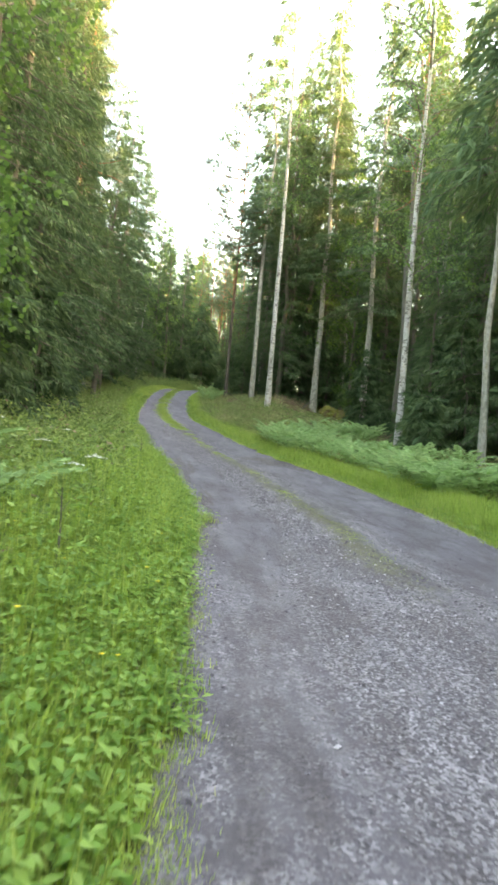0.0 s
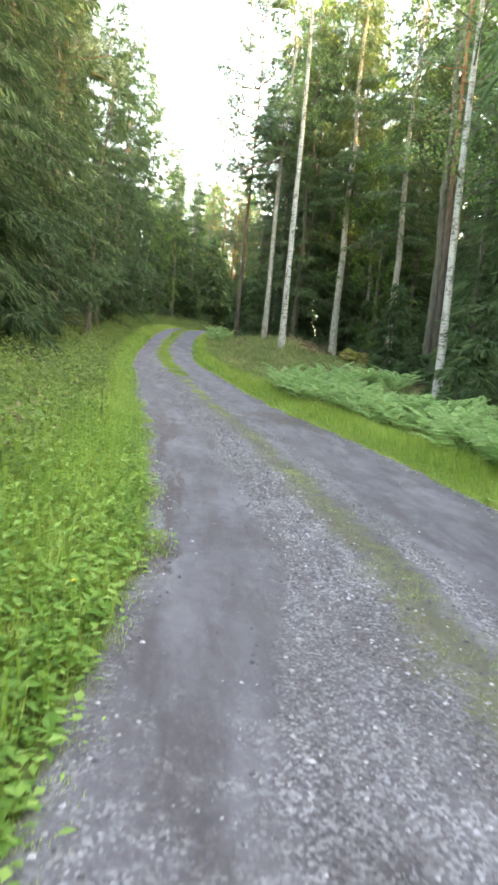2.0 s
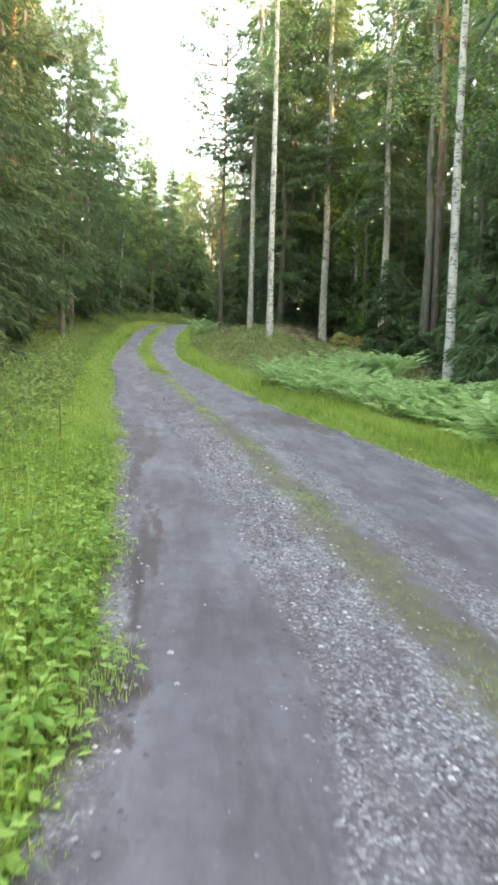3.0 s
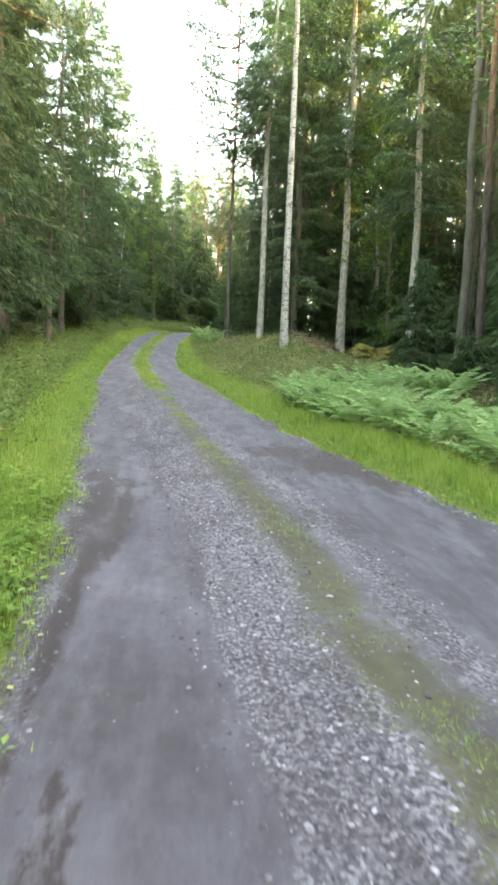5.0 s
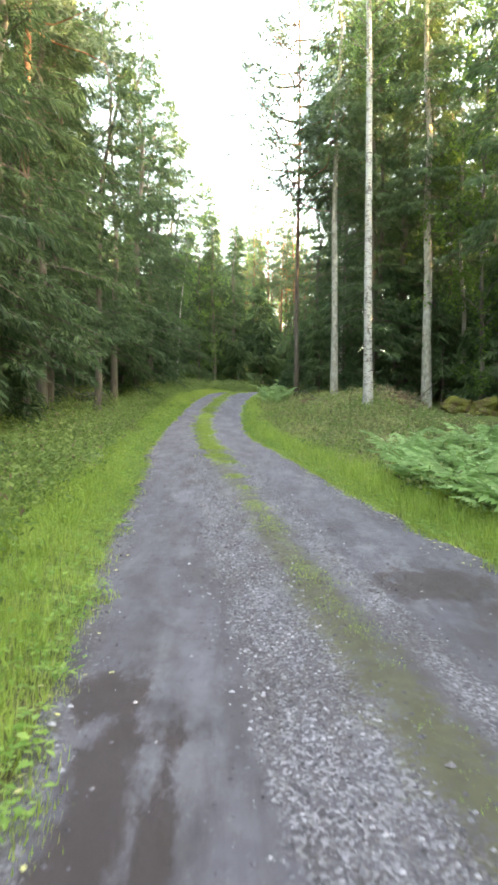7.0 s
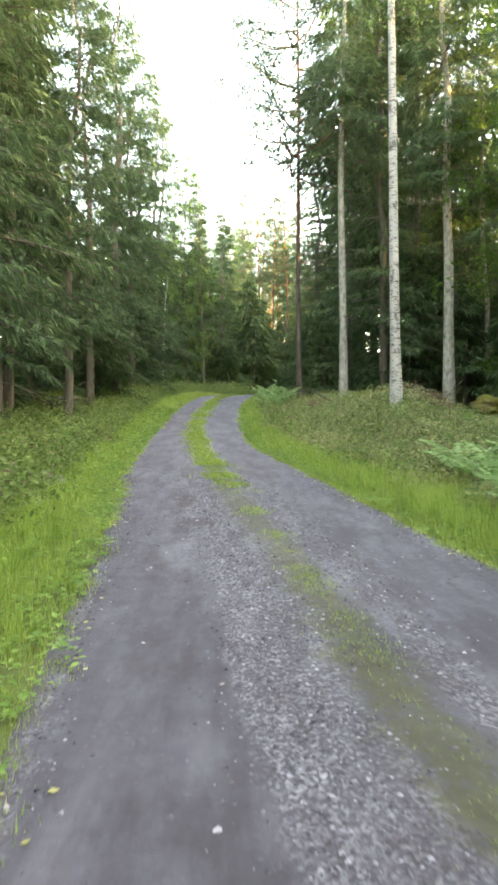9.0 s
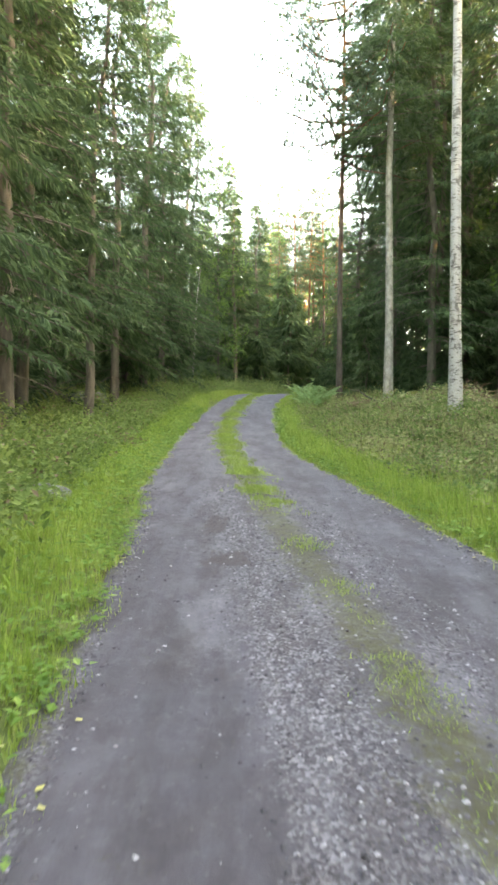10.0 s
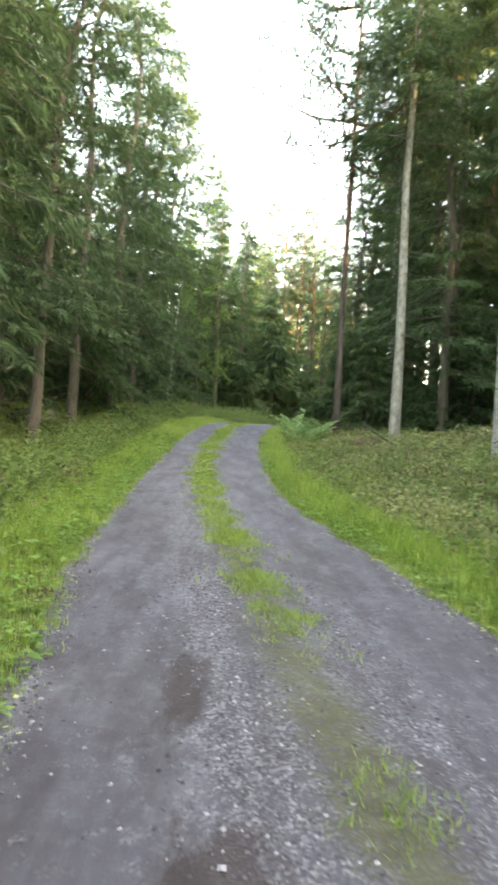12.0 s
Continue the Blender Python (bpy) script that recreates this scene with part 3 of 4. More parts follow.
def forest():
    taken = [(5.04, 43.9), (5.01, 35.6), (9.11, 43.6), (10.8, 38), (7.38, 21.5), (3.5, 45.5), (8.4, 51.4), (-3.2, 57), (-5.2, 32.6)]

    def put(kind, x, y, size=1.0, gap=1.7, vary=True):
        if any((x - a) ** 2 + (y - b) ** 2 < gap**2 for a, b in taken):
            return
        taken.append((x, y))
        k = size * (rng.uniform(0.85, 1.12) if vary else 1.0)
        plant_copy(rng.choice(models[kind]), x, y, rng.uniform(0, 360), k, (rng.uniform(-1, 1), rng.uniform(-1, 1)))

    # the edge of the wood on the left
    for kind, x, y, k in (("b", -4.0, 9.5, 0.9), ("b", -4.3, 13.2, 1.0), ("s", -4.7, 16.0, 0.9), ("s", -4.9, 19.0, 1.0), ("s", -4.6, 22.4, 0.95), ("y", -4.0, 15.0, 1.0), ("y", -4.2, 21.0, 1.1), ("y", -4.6, 25.0, 1.1), ("y", -5.4, 31.4, 1.0), ("y", -4.8, 46.0, 1.2), ("y", -4.4, 53.0, 1.2), ("s", -4.4, 38.6, 0.85), ("s", -5.0, 26.0, 1.0),
                          ("s", -4.9, 29.2, 1.0), ("s", -5.2, 34.6, 1.1), ("s", -6.4, 30.8, 1.4), ("s", -6.9, 36.4, 1.4), ("s", -6.6, 26.8, 1.4), ("s", -8.2, 33.0, 1.5), ("s", -7.4, 40.0, 1.45), ("s", -8.2, 28.6, 1.5), ("s", -7.4, 45.0, 1.45), ("s", -6.8, 23.2, 1.4), ("s", -7.2, 18.0, 1.4), ("s", -5.6, 36.6, 1.0), ("s", -4.6, 43.2, 1.0), ("s", -4.3, 47.4, 1.1), ("s", -4.1, 51.5, 1.15),
                          ("s", -4.4, 55.2, 1.15), ("s", -3.6, 60.0, 1.1), ("s", -2.2, 62.8, 0.95), ("s", -1.6, 66.0, 0.8), ("s", 0.2, 69.0, 0.8), ("s", -0.9, 60.8, 0.72), ("s", -4.0, 58.4, 1.05), ("b", -1.9, 60.2, 0.8), ("s", 0.4, 64.6, 0.75), ("b", 1.8, 67.4, 0.75), ("s", -5.2, 53.6, 1.1),
                          ("p", 2.0, 69.6, 0.8), ("p", 3.2, 69.0, 0.85), ("p", 4.2, 70.4, 0.8), ("p", 5.3, 69.4, 0.85), ("p", 6.3, 70.8, 0.85), ("p", 2.4, 72.0, 0.75), ("p", 3.6, 75.0, 0.8), ("p", 1.4, 76.0, 0.75), ("s", 5.0, 70.5, 0.62), ("b", 6.6, 73.5, 0.75), ("y", -1.0, 63.5, 1.6), ("y", 1.0, 65.5, 1.5), ("y", 2.6, 66.5, 1.6), ("y", 4.4, 68.0, 1.5),
                          # behind the single trunks on the right
                          ("s", 6.2, 48.6, 0.8), ("s", 5.4, 53.0, 0.95), ("s", 11.6, 48.5, 1.0), ("s", 13.4, 44.0, 1.0), ("s", 12.6, 40.5, 1.0), ("s", 8.0, 57.0, 1.0), ("s", 14.0, 35.5, 1.0),
                          # right-hand trees with y below 12 are unseen, added to shade the road
                          ("s", 13.8, 31.0, 0.95), ("s", 11.6, 26.4, 1.0), ("s", 13.6, 22.0, 1.0), ("s", 13.2, 26.0, 1.1), ("s", 12.4, 17.6, 1.0), ("s", 10.5, 15.0, 1.1), ("s", 9.6, 10.0, 1.0), ("t", 9.4, 17.0, 1.0), ("s", 10.9, 23.8, 1.0), ("t", 11.6, 34.6, 1.2), ("t", 8.9, 18.6, 0.95), ("s", 11.2, 20.6, 1.0), ("s", 9.8, 25.2, 0.5), ("s", 10.5, 6.5, 1.1), ("y", 9.6, 7.0, 1.3), ("y", 10.2, 5.4, 1.3), ("y", 11.4, 7.2, 1.5), ("y", 10.0, 8.6, 1.3), ("y", 12.6, 5.4, 1.6), ("y", 11.8, 9.4, 1.5), ("y", 9.9, 3.4, 1.4), ("y", 11.6, 1.8, 1.5), ("y", 13.8, 3.6, 1.7), ("y", 10.8, 11.2, 1.4), ("s", 11.5, 3.5, 1.2), ("s", 12.8, 7.8, 1.2), ("s", 14.0, 1.0, 1.2), ("s", 15.5, 5.0, 1.2), ("s", 11.0, 0.0, 1.1), ("s", 13.0, -3.0, 1.2), ("s", 16.5, 8.5, 1.2), ("s", 17.0, -1.0, 1.2), ("s", 13.4, 11.5, 1.2), ("s", 16.4, 13.0, 1.3), ("s", 16.8, 25.0, 1.35), ("s", 17.5, 34.5, 1.35), ("s", 16.0, 45.0, 1.35), ("s", 14.6, 50.0, 1.35), ("s", 11.8, 57.5, 1.3), ("s", 8.6, 54.2, 1.25), ("t", 9.0, 47.6, 1.2), ("t", 6.4, 51.0, 1.1), ("y", 11.8, 42.6, 1.3), ("y", 8.2, 46.2, 1.2), ("y", 10.2, 45.0, 1.2), ("y", 6.4, 46.4, 1.0), ("y", 12.0, 39.2, 1.3), ("s", 9.4, 48.8, 0.9), ("s", 7.2, 52.4, 1.0), ("s", 6.4, 56.5, 0.95), ("t", 12.2, 28.4, 1.0), ("t", 13.0, 33.0, 1.0), ("t", 7.6, 47.0, 1.0), ("t", 11.4, 45.6, 1.0), ("t", 13.6, 38.5, 1.0), ("b", 12.2, 24.5, 1.1), ("s", 10.0, 46.5, 1.2), ("s", 7.0, 45.6, 1.15), ("s", 12.0, 53.0, 1.2), ("s", 15.5, 30.0, 1.2), ("s", 15.0, 40.0, 1.25), ("s", 14.5, 20.0, 1.2), ("b", 11.0, 42.0, 1.2)):
        put(kind, x, y, k, 0.8, False)
    for x, y, k in ((7.6, 20.2, 1.0), (8.9, 19.2, 0.8), (9.6, 21.4, 0.9), (8.4, 22.8, 0.9), (10.6, 18.2, 0.9), (11.2, 20.0, 0.8), (7.9, 25.4, 0.7), (12.0, 17.0, 0.9), (3.9, 47.6, 0.7), (4.6, 46.2, 0.8), (3.3, 49.5, 0.6), (9.6, 33.8, 0.8), (12.0, 36.8, 0.9)):
        put("y", x, y, k, 0.6, False)
    for k in range(54):
        y = rng.uniform(-8, 66)
        put(rng.choice("ffftb"), edge_l(y) - 6.4 - abs(rng.gauss(0, 1)) * 4.5, y)
    for k in range(62):
        y = rng.uniform(-6, 74)
        put(rng.choice("ttffpt"), max(edge_r(min(y, 54)) + 6.5, 10.5) + abs(rng.gauss(0, 1)) * 8, y, 1.05)
    # the pale wood that closes the view beyond the bend
    for k in range(60):
        y = rng.uniform(70, 90)
        put(rng.choice("bbppbs"), rng.uniform(-5, 15), y, 0.72 + 0.010 * (y - 70), 1.2)
    for k in range(80):
        y = rng.uniform(69, 100)
        put(rng.choice("fppbff"), rng.uniform(-24, 26), y, 0.85)
    for k in range(34):
        y = rng.uniform(64, 74)
        x = rng.uniform(-8, 12)
        if x < edge_l(min(y, 66)) - 1.0 or y > 69:
            put("v", x, y, 1.4, 0.9)
    for k in range(40):
        put("v", rng.uniform(14, 27), rng.uniform(14, 62), 1.7, 1.0)
    # thickets of young spruce under the tall trees
    for k in range(46):
        y = rng.uniform(12, 66)
        left = rng.random() < 0.45
        x = edge_l(y) - 5.0 - abs(rng.gauss(0, 4)) if left else max(edge_r(min(y, 54)) + 7.5, 11) + abs(rng.gauss(0, 5))
        put("v", x, y, 1.3, 1.0)


def deep_forest():
    """The wood that closes the place all round, too far off to count, and added trees that block the low sun."""
    g = Geo()
    wood = random.Random(3)
    for _ in range(330):
        a, d = wood.uniform(0, 2 * math.pi), wood.uniform(16, 95)
        x, y = 2 + d * math.cos(a), 30 + (d * 1.05 + 14) * math.sin(a)
        if -26 < x < 30 and -2 < y < 98:
            continue
        if y <= 0 and abs(x - 1.3) < 4.5:
            continue
        z, h = land(x, y) - 0.3, wood.uniform(15, 24)
        g.tube([(x, y, z), (x, y, z + h * 0.5), (x, y, z + h)], [0.2, 0.12, 0.02], 5, 1)
        for _ in range(420):
            u = wood.random() ** 1.2
            b, rad = wood.uniform(0, 6.283), 3.0 * (1 - u) ** 0.8 * wood.random() ** 0.5
            o = Vector((math.cos(b), math.sin(b), wood.uniform(-0.9, 0.1))).normalized()
            g.blade((x + rad * math.cos(b), y + rad * math.sin(b), z + 0.8 + u * h), o, o.cross(Vector((wood.uniform(-1, 1), wood.uniform(-1, 1), 1))).normalized(), wood.uniform(0.7, 1.5), wood.uniform(0.3, 0.55), 0, 0.3)
    # extra trees on the sun's side, mostly unseen, to keep sun off the ground
    for _ in range(150):
        x, y = wood.uniform(17, 75), wood.uniform(-60, 62)
        z, h = land(x, y) - 0.3, wood.uniform(17, 23)
        g.tube([(x, y, z), (x, y, z + h * 0.5), (x, y, z + h)], [0.2, 0.12, 0.02], 5, 1)
        for _ in range(300):
            u = wood.random() ** 1.2
            b, rad = wood.uniform(0, 6.283), 2.8 * (1 - u) ** 0.8 * wood.random() ** 0.5
            o = Vector((math.cos(b), math.sin(b), wood.uniform(-0.9, 0.1))).normalized()
            g.blade((x + rad * math.cos(b), y + rad * math.sin(b), z + 0.8 + u * h), o, o.cross(Vector((wood.uniform(-1, 1), wood.uniform(-1, 1), 1))).normalized(), wood.uniform(0.7, 1.5), wood.uniform(0.3, 0.55), 0, 0.3)
    tagged(g.ob("deep_forest", [needle_mat, spruce_bark]), "dense dark spruce forest in the distance, with added sun-blocking trees", "forest", kind="stuff")


forest()
deep_forest()


# ---- undergrowth ----
def scatter(n, f):
    """Blades for n places, thrown away where f says no."""
    g = Geo()
    for _ in range(n):
        f(g)
    return g


veg = random.Random(77)
UP = Vector((0, 0, 1))


def surface(x, y):
    return road_surface(x, y) if edge_l(y) - 0.05 < x < edge_r(y) + 0.05 else land(x, y)


def tuft(g, x, y, z, count, lo, hi, width, spread=0.05, lean=0.5):
    for _ in range(count):
        a = veg.uniform(0, 6.283)
        h = veg.uniform(lo, hi)
        k = h * veg.uniform(0.08, lean)
        g.spike(x + veg.gauss(0, spread), y + veg.gauss(0, spread), z - 0.02, k * math.cos(a), k * math.sin(a), h, width * veg.uniform(0.6, 1.3))
        if veg.random() < 0.09:
            g.i[-1] = 1


def near_y(lo, hi):
    """More places near the walked stretch than far off."""
    return lo + (hi - lo) * veg.random() ** 1.35


def ragged(y, k):
    return 0.15 * noise.noise((k, y * 1.1, 0)) + 0.09 * noise.noise((k, y * 3.5, 1))


def grass_left(g):
    y = near_y(1.5, 56)
    width = 1.5 + 0.2 * step(10, 18, y)
    d = veg.random() ** 1.15 * width + ragged(y, 4) - 0.02
    if y < 12 and d > 0.7 and veg.random() < 0.3:
        return
    x = edge_l(y) - d
    h = 0.35 + 0.65 * step(0.0, 0.5, d)
    far = 1 + 0.7 * step(16, 40, y)
    h *= 0.75 + 0.5 * noise.noise((x * 1.5, y * 1.2, 4.0))
    tuft(g, x, y, surface(x, y), 9, 0.08 * h, 0.28 * h, 0.0045 * far)


def grass_right(g):
    y = near_y(4, 54)
    d = veg.random() ** 1.2 * (1.0 + 0.8 * step(24, 32, y)) + ragged(y, 9) - 0.02
    x = edge_r(y) + d
    h = 0.35 + 0.85 * step(0.0, 0.5, d)
    h *= 0.8 + 0.9 * max(0.0, noise.noise((x * 1.1, y * 1.0, 8.0)))
    far = 1 + 0.7 * step(16, 40, y)
    tuft(g, x, y, surface(x, y), 9, 0.08 * h, 0.30 * h, 0.0045 * far)


def grass_middle(g):
    y = veg.uniform(6, 54)
    patch = noise.noise((2.0, y * 0.9, 3.0)) * 0.5 + 0.5
    if veg.random() > (0.26 + 0.20 * step(14, 24, y) + 0.42 * step(27, 29, y)) * step(0.48, 0.57, patch) + 0.04 + 0.25 * step(28, 33, y) - 0.3 * step(24.6, 25.4, y) * step(27.8, 27.0, y):
        return
    x = strip_x(y) + 0.05 + veg.gauss(0, 0.08 + 0.07 * step(20, 32, y))
    tuft(g, x, y, road_surface(x, y), 15, 0.012, 0.045 + 0.045 * step(20, 30, y), 0.0028 + 0.004 * step(20, 36, y), 0.04, 1.3)


tagged(scatter(17000, grass_left).ob("verge_grass", [grass_mat, heath_mat]), "bright green grass along the road edge", "grass", kind="stuff")
tagged(scatter(14000, grass_right).ob("verge_grass", [grass_mat, heath_mat]), "bright green grass between road and ferns", "grass", kind="stuff")
tagged(scatter(11000, grass_middle).ob("strip_grass", [grass_mat, heath_mat]), "short patchy grass in the road's middle", "grass", kind="stuff")


def herbs(g):
    """Leafy weeds with stems and pairs of broad leaves."""
    y = 1.2 + 15 * veg.random() ** 1.1
    d = veg.uniform(0.10, 2.6)
    x = edge_l(y) - d
    if veg.random() > 0.35 + 0.65 * step(15, 9, y):
        return
    z = land(x, y)
    tall = veg.uniform(0.12, 0.3) + 0.38 * step(0.3, 1.3, d) * veg.uniform(0.5, 1.1)
    sway = Vector((veg.uniform(-0.25, 0.25), veg.uniform(-0.25, 0.25), 1))
    top = Vector((x, y, z)) + sway * tall
    g.tube([(x, y, z - 0.02), top], [0.004, 0.002], 3, 1, False)
    for k in range(veg.randint(5, 9)):
        t = 0.25 + 0.75 * k / 8
        a = k * 2.4 + veg.uniform(-0.4, 0.4)
        o = Vector((math.cos(a), math.sin(a), veg.uniform(-0.35, 0.4))).normalized()
        s = Vector((-math.sin(a), math.cos(a), veg.uniform(-0.3, 0.3))).normalized()
        L = veg.uniform(0.035, 0.115) * (1.15 - 0.5 * t)
        g.blade(Vector((x, y, z)) + sway * tall * t, o, s, L, L * veg.uniform(0.45, 0.7), 0, 0.25)


tagged(scatter(6800, herbs).ob("roadside_weeds", [herb_mat, grass_mat]), "lush broad-leaved weeds on the road verge", "weeds", kind="stuff")


def tall_clump(g):
    """Arching clumps of coarse grass behind the mown edge."""
    y = near_y(9, 50)
    right = veg.random() < 0.7
    x = edge_r(y) + veg.uniform(0.25, 1.5) if right else edge_l(y) - veg.uniform(0.5, 1.6)
    z = land(x, y)
    for _ in range(16):
        a = veg.uniform(0, 6.283)
        lean = veg.uniform(0.15, 0.8)
        o = Vector((lean * math.cos(a), lean * math.sin(a), 1)).normalized()
        g.blade((x + veg.gauss(0, 0.05), y + veg.gauss(0, 0.05), z - 0.02), o, Vector((-math.sin(a), math.cos(a), 0)), veg.uniform(0.18, 0.46), veg.uniform(0.008, 0.016), 0, lean * 0.5)


tagged(scatter(2300, tall_clump).ob("coarse_grass", grass_mat), "arching clumps of coarse pale green grass", "grass", kind="stuff")


def meadow_grass(g):
    """Long arching blades that stand above the weeds on the bank."""
    y = 1.0 + 17 * veg.random() ** 1.3
    x = edge_l(y) - 0.12 - veg.random() ** 1.3 * 2.0
    z = land(x, y)
    tall = veg.uniform(0.6, 1.0) * (0.45 + 0.55 * step(0.1, 0.7, edge_l(y) - x))
    for _ in range(14):
        a = veg.uniform(0, 6.283)
        lean = veg.uniform(0.1, 0.7)
        o = Vector((lean * math.cos(a), lean * math.sin(a), 1)).normalized()
        g.blade((x + veg.gauss(0, 0.04), y + veg.gauss(0, 0.04), z - 0.02), o, Vector((-math.sin(a), math.cos(a), 0)), tall * veg.uniform(0.22, 0.62), veg.uniform(0.006, 0.012), 0, lean * 0.6)


tagged(scatter(950, meadow_grass).ob("meadow_grass", grass_mat), "long pale green grass among the weeds", "grass", kind="stuff")


def heath(g):
    """Tufts of dry grass and heather between the verge and the wood."""
    y = 23 + 24 * veg.random()
    x = edge_r(y) + 0.9 + abs(veg.gauss(0, 1.8))
    if noise.noise((x * 0.7, y * 0.6, 31.0)) < -0.12:
        return
    z = land(x, y)
    h = veg.uniform(0.6, 1.3)
    for _ in range(14):
        a = veg.uniform(0, 6.283)
        lean = veg.uniform(0.1, 0.9)
        o = Vector((lean * math.cos(a), lean * math.sin(a), 1)).normalized()
        g.blade((x + veg.gauss(0, 0.07), y + veg.gauss(0, 0.07), z - 0.02), o, Vector((-math.sin(a), math.cos(a), 0)), h * veg.uniform(0.2, 0.5), veg.uniform(0.010, 0.022), 0 if veg.random() < 0.8 else 1, lean * 0.7)


tagged(scatter(2600, heath).ob("heather", [heath_mat, dry_mat]), "tufts of dry grass and heather under trees", "heather", kind="stuff")


def clover(g):
    """Low leaves in the grass on both verges."""
    y = near_y(3, 46)
    left = veg.random() < 0.5
    d = abs(veg.gauss(0, 0.55)) + ragged(y, 4 if left else 9)
    x = edge_l(y) - d if left else edge_r(y) + d
    z = surface(x, y) + veg.uniform(0.02, 0.12 + 0.12 * step(0.2, 0.8, d))
    far = 1 + 0.8 * step(16, 40, y)
    for _ in range(4):
        a = veg.uniform(0, 6.283)
        o = Vector((math.cos(a), math.sin(a), veg.uniform(-0.1, 0.7))).normalized()
        L = far * veg.uniform(0.025, 0.075)
        g.blade((x + veg.gauss(0, 0.04), y + veg.gauss(0, 0.04), z), o, Vector((-o.y, o.x, veg.uniform(-0.2, 0.2))), L, L * veg.uniform(0.35, 0.8), 0, 0.2)


tagged(scatter(8500, clover).ob("verge_herbs", herb_mat), "small leafy herbs growing in the verge grass", "herbs", kind="stuff")


def low_shrub(g, x, y, h, leaves, mat_pick):
    z = land(x, y)
    r = h * 0.8
    for _ in range(leaves):
        a, q = veg.uniform(0, 6.283), veg.random() ** 0.5
        p = Vector((x + r * q * math.cos(a), y + r * q * math.sin(a), z + h * veg.uniform(0.25, 1.0) * (1.05 - 0.5 * q)))
        o = Vector((veg.uniform(-1, 1), veg.uniform(-1, 1), veg.uniform(-0.2, 0.9))).normalized()
        g.blade(p, o, o.orthogonal().normalized(), veg.uniform(0.045, 0.125), veg.uniform(0.022, 0.055), mat_pick(), 0.1)


def shrubs_left(g):
    y = 3 + 58 * veg.random()
    d = 1.5 - 0.2 * step(10, 18, y) + abs(veg.gauss(0, 1.5))
    low_shrub(g, edge_l(y) - d, y, veg.uniform(0.28, 1.0) * (1 + 0.6 * noise.noise((y * 0.7, d, 2.0))), 50, lambda: 0 if veg.random() < 0.96 else 1)


def shrubs_right(g):
    y = 12 + 46 * veg.random()
    d = 0.8 + abs(veg.gauss(0, 2.6))
    x = edge_r(y) + d
    if y < 27 and d < 4.5 and veg.random() < 0.55:
        return
    dry = step(-0.1, 0.35, noise.noise((x * 0.6, y * 0.5, 21.0)))
    low_shrub(g, x, y, veg.uniform(0.14, 0.52) * (1 + 0.9 * noise.noise((x * 0.9, y * 0.9, 2.0))), 36, lambda: (2 if veg.random() < 0.25 + 0.6 * dry else 0) if veg.random() < 0.93 else 1)


tagged(scatter(4200, shrubs_left).ob("bilberry_shrubs", [shrub_mat, dry_mat]), "dark green bilberry shrubs on the bank", "shrubs", kind="stuff")
tagged(scatter(4600, shrubs_right).ob("bilberry_shrubs", [shrub_mat, dry_mat, heath_mat]), "bilberry and heather shrubs with dry twigs", "shrubs", kind="stuff")


# ---- ferns ----
def frond_mesh(seed, length):
    rnd = random.Random(seed)
    g = Geo()
    pts = [Vector((length * t, 0, length * (0.75 * t - 0.62 * t * t))) for t in (0, 0.25, 0.5, 0.75, 1.0)]
    g.tube(pts, [0.006, 0.005, 0.004, 0.003, 0.001], 3, 0, False)
    for k in range(15):
        t = 0.2 + 0.8 * k / 15
        i = min(int(t * 4), 3)
        p = pts[i].lerp(pts[i + 1], t * 4 - i)
        w = length * 0.36 * (1.04 - t) ** 0.85 * (0.7 + 0.3 * step(0.15, 0.35, t))
        for s in (-1, 1):
            o = Vector((0.45, s, rnd.uniform(-0.28, 0.05))).normalized()
            g.blade(p, o, Vector((1, -0.4 * s, 0.1)).normalized(), w * rnd.uniform(0.85, 1.1), 0.055 * length + 0.012, 0, 0.15)
    me = bpy.data.meshes.new("frond")
    me.from_pydata(g.v, [], g.f)
    me.materials.append(fern_mat)
    return me


def fern_model(seed):
    rnd = random.Random(seed)
    fern = new("fern")
    meshes = [frond_mesh(seed * 7 + k, (0.85, 0.7)[k]) for k in range(2)]
    n = rnd.randint(6, 8)
    for k in range(n):
        f = new("frond", meshes[k % 2])
        f.parent = fern
        f.matrix_basis = pose(0, 0, 0.0, 0, -rnd.uniform(14, 36), 360 * k / n + rnd.uniform(-15, 15))
    return tagged(fern, "pale green fern with arching fronds", "fern", "ferns beside the road")


ferns = [fern_model(k + 1) for k in range(3)]
fern_spots = []
while len(fern_spots) < 175:
    y = veg.uniform(10, 28)
    x = edge_r(y) + 0.95 + veg.random() * (2.4 + 1.6 * step(13, 20, y)) * (1 - 0.3 * step(24, 28, y)) + 1.0 * step(24, 28, y)
    if 19.5 < y < 23.5 and x > 5.6 or noise.noise((x * 0.5, y * 0.4, 9)) < -0.25:
        continue
    fern_spots.append((x, y))
for _ in range(14):
    y = veg.uniform(44, 52)
    fern_spots.append((edge_r(y) + veg.uniform(0.8, 2.2), y))
for _ in range(12):
    y = veg.uniform(3, 9)
    fern_spots.append((edge_l(y) - veg.uniform(1.7, 3.2), y))
for k, (x, y) in enumerate(fern_spots):
    f = ferns[k] if k < 3 else copy_thing(ferns[k % 3], Matrix())
    f.matrix_basis = pose(x, y, land(x, y) - 0.01, 0, 0, veg.uniform(0, 360)) @ Matrix.Scale(veg.uniform(0.75, 1.5), 4)


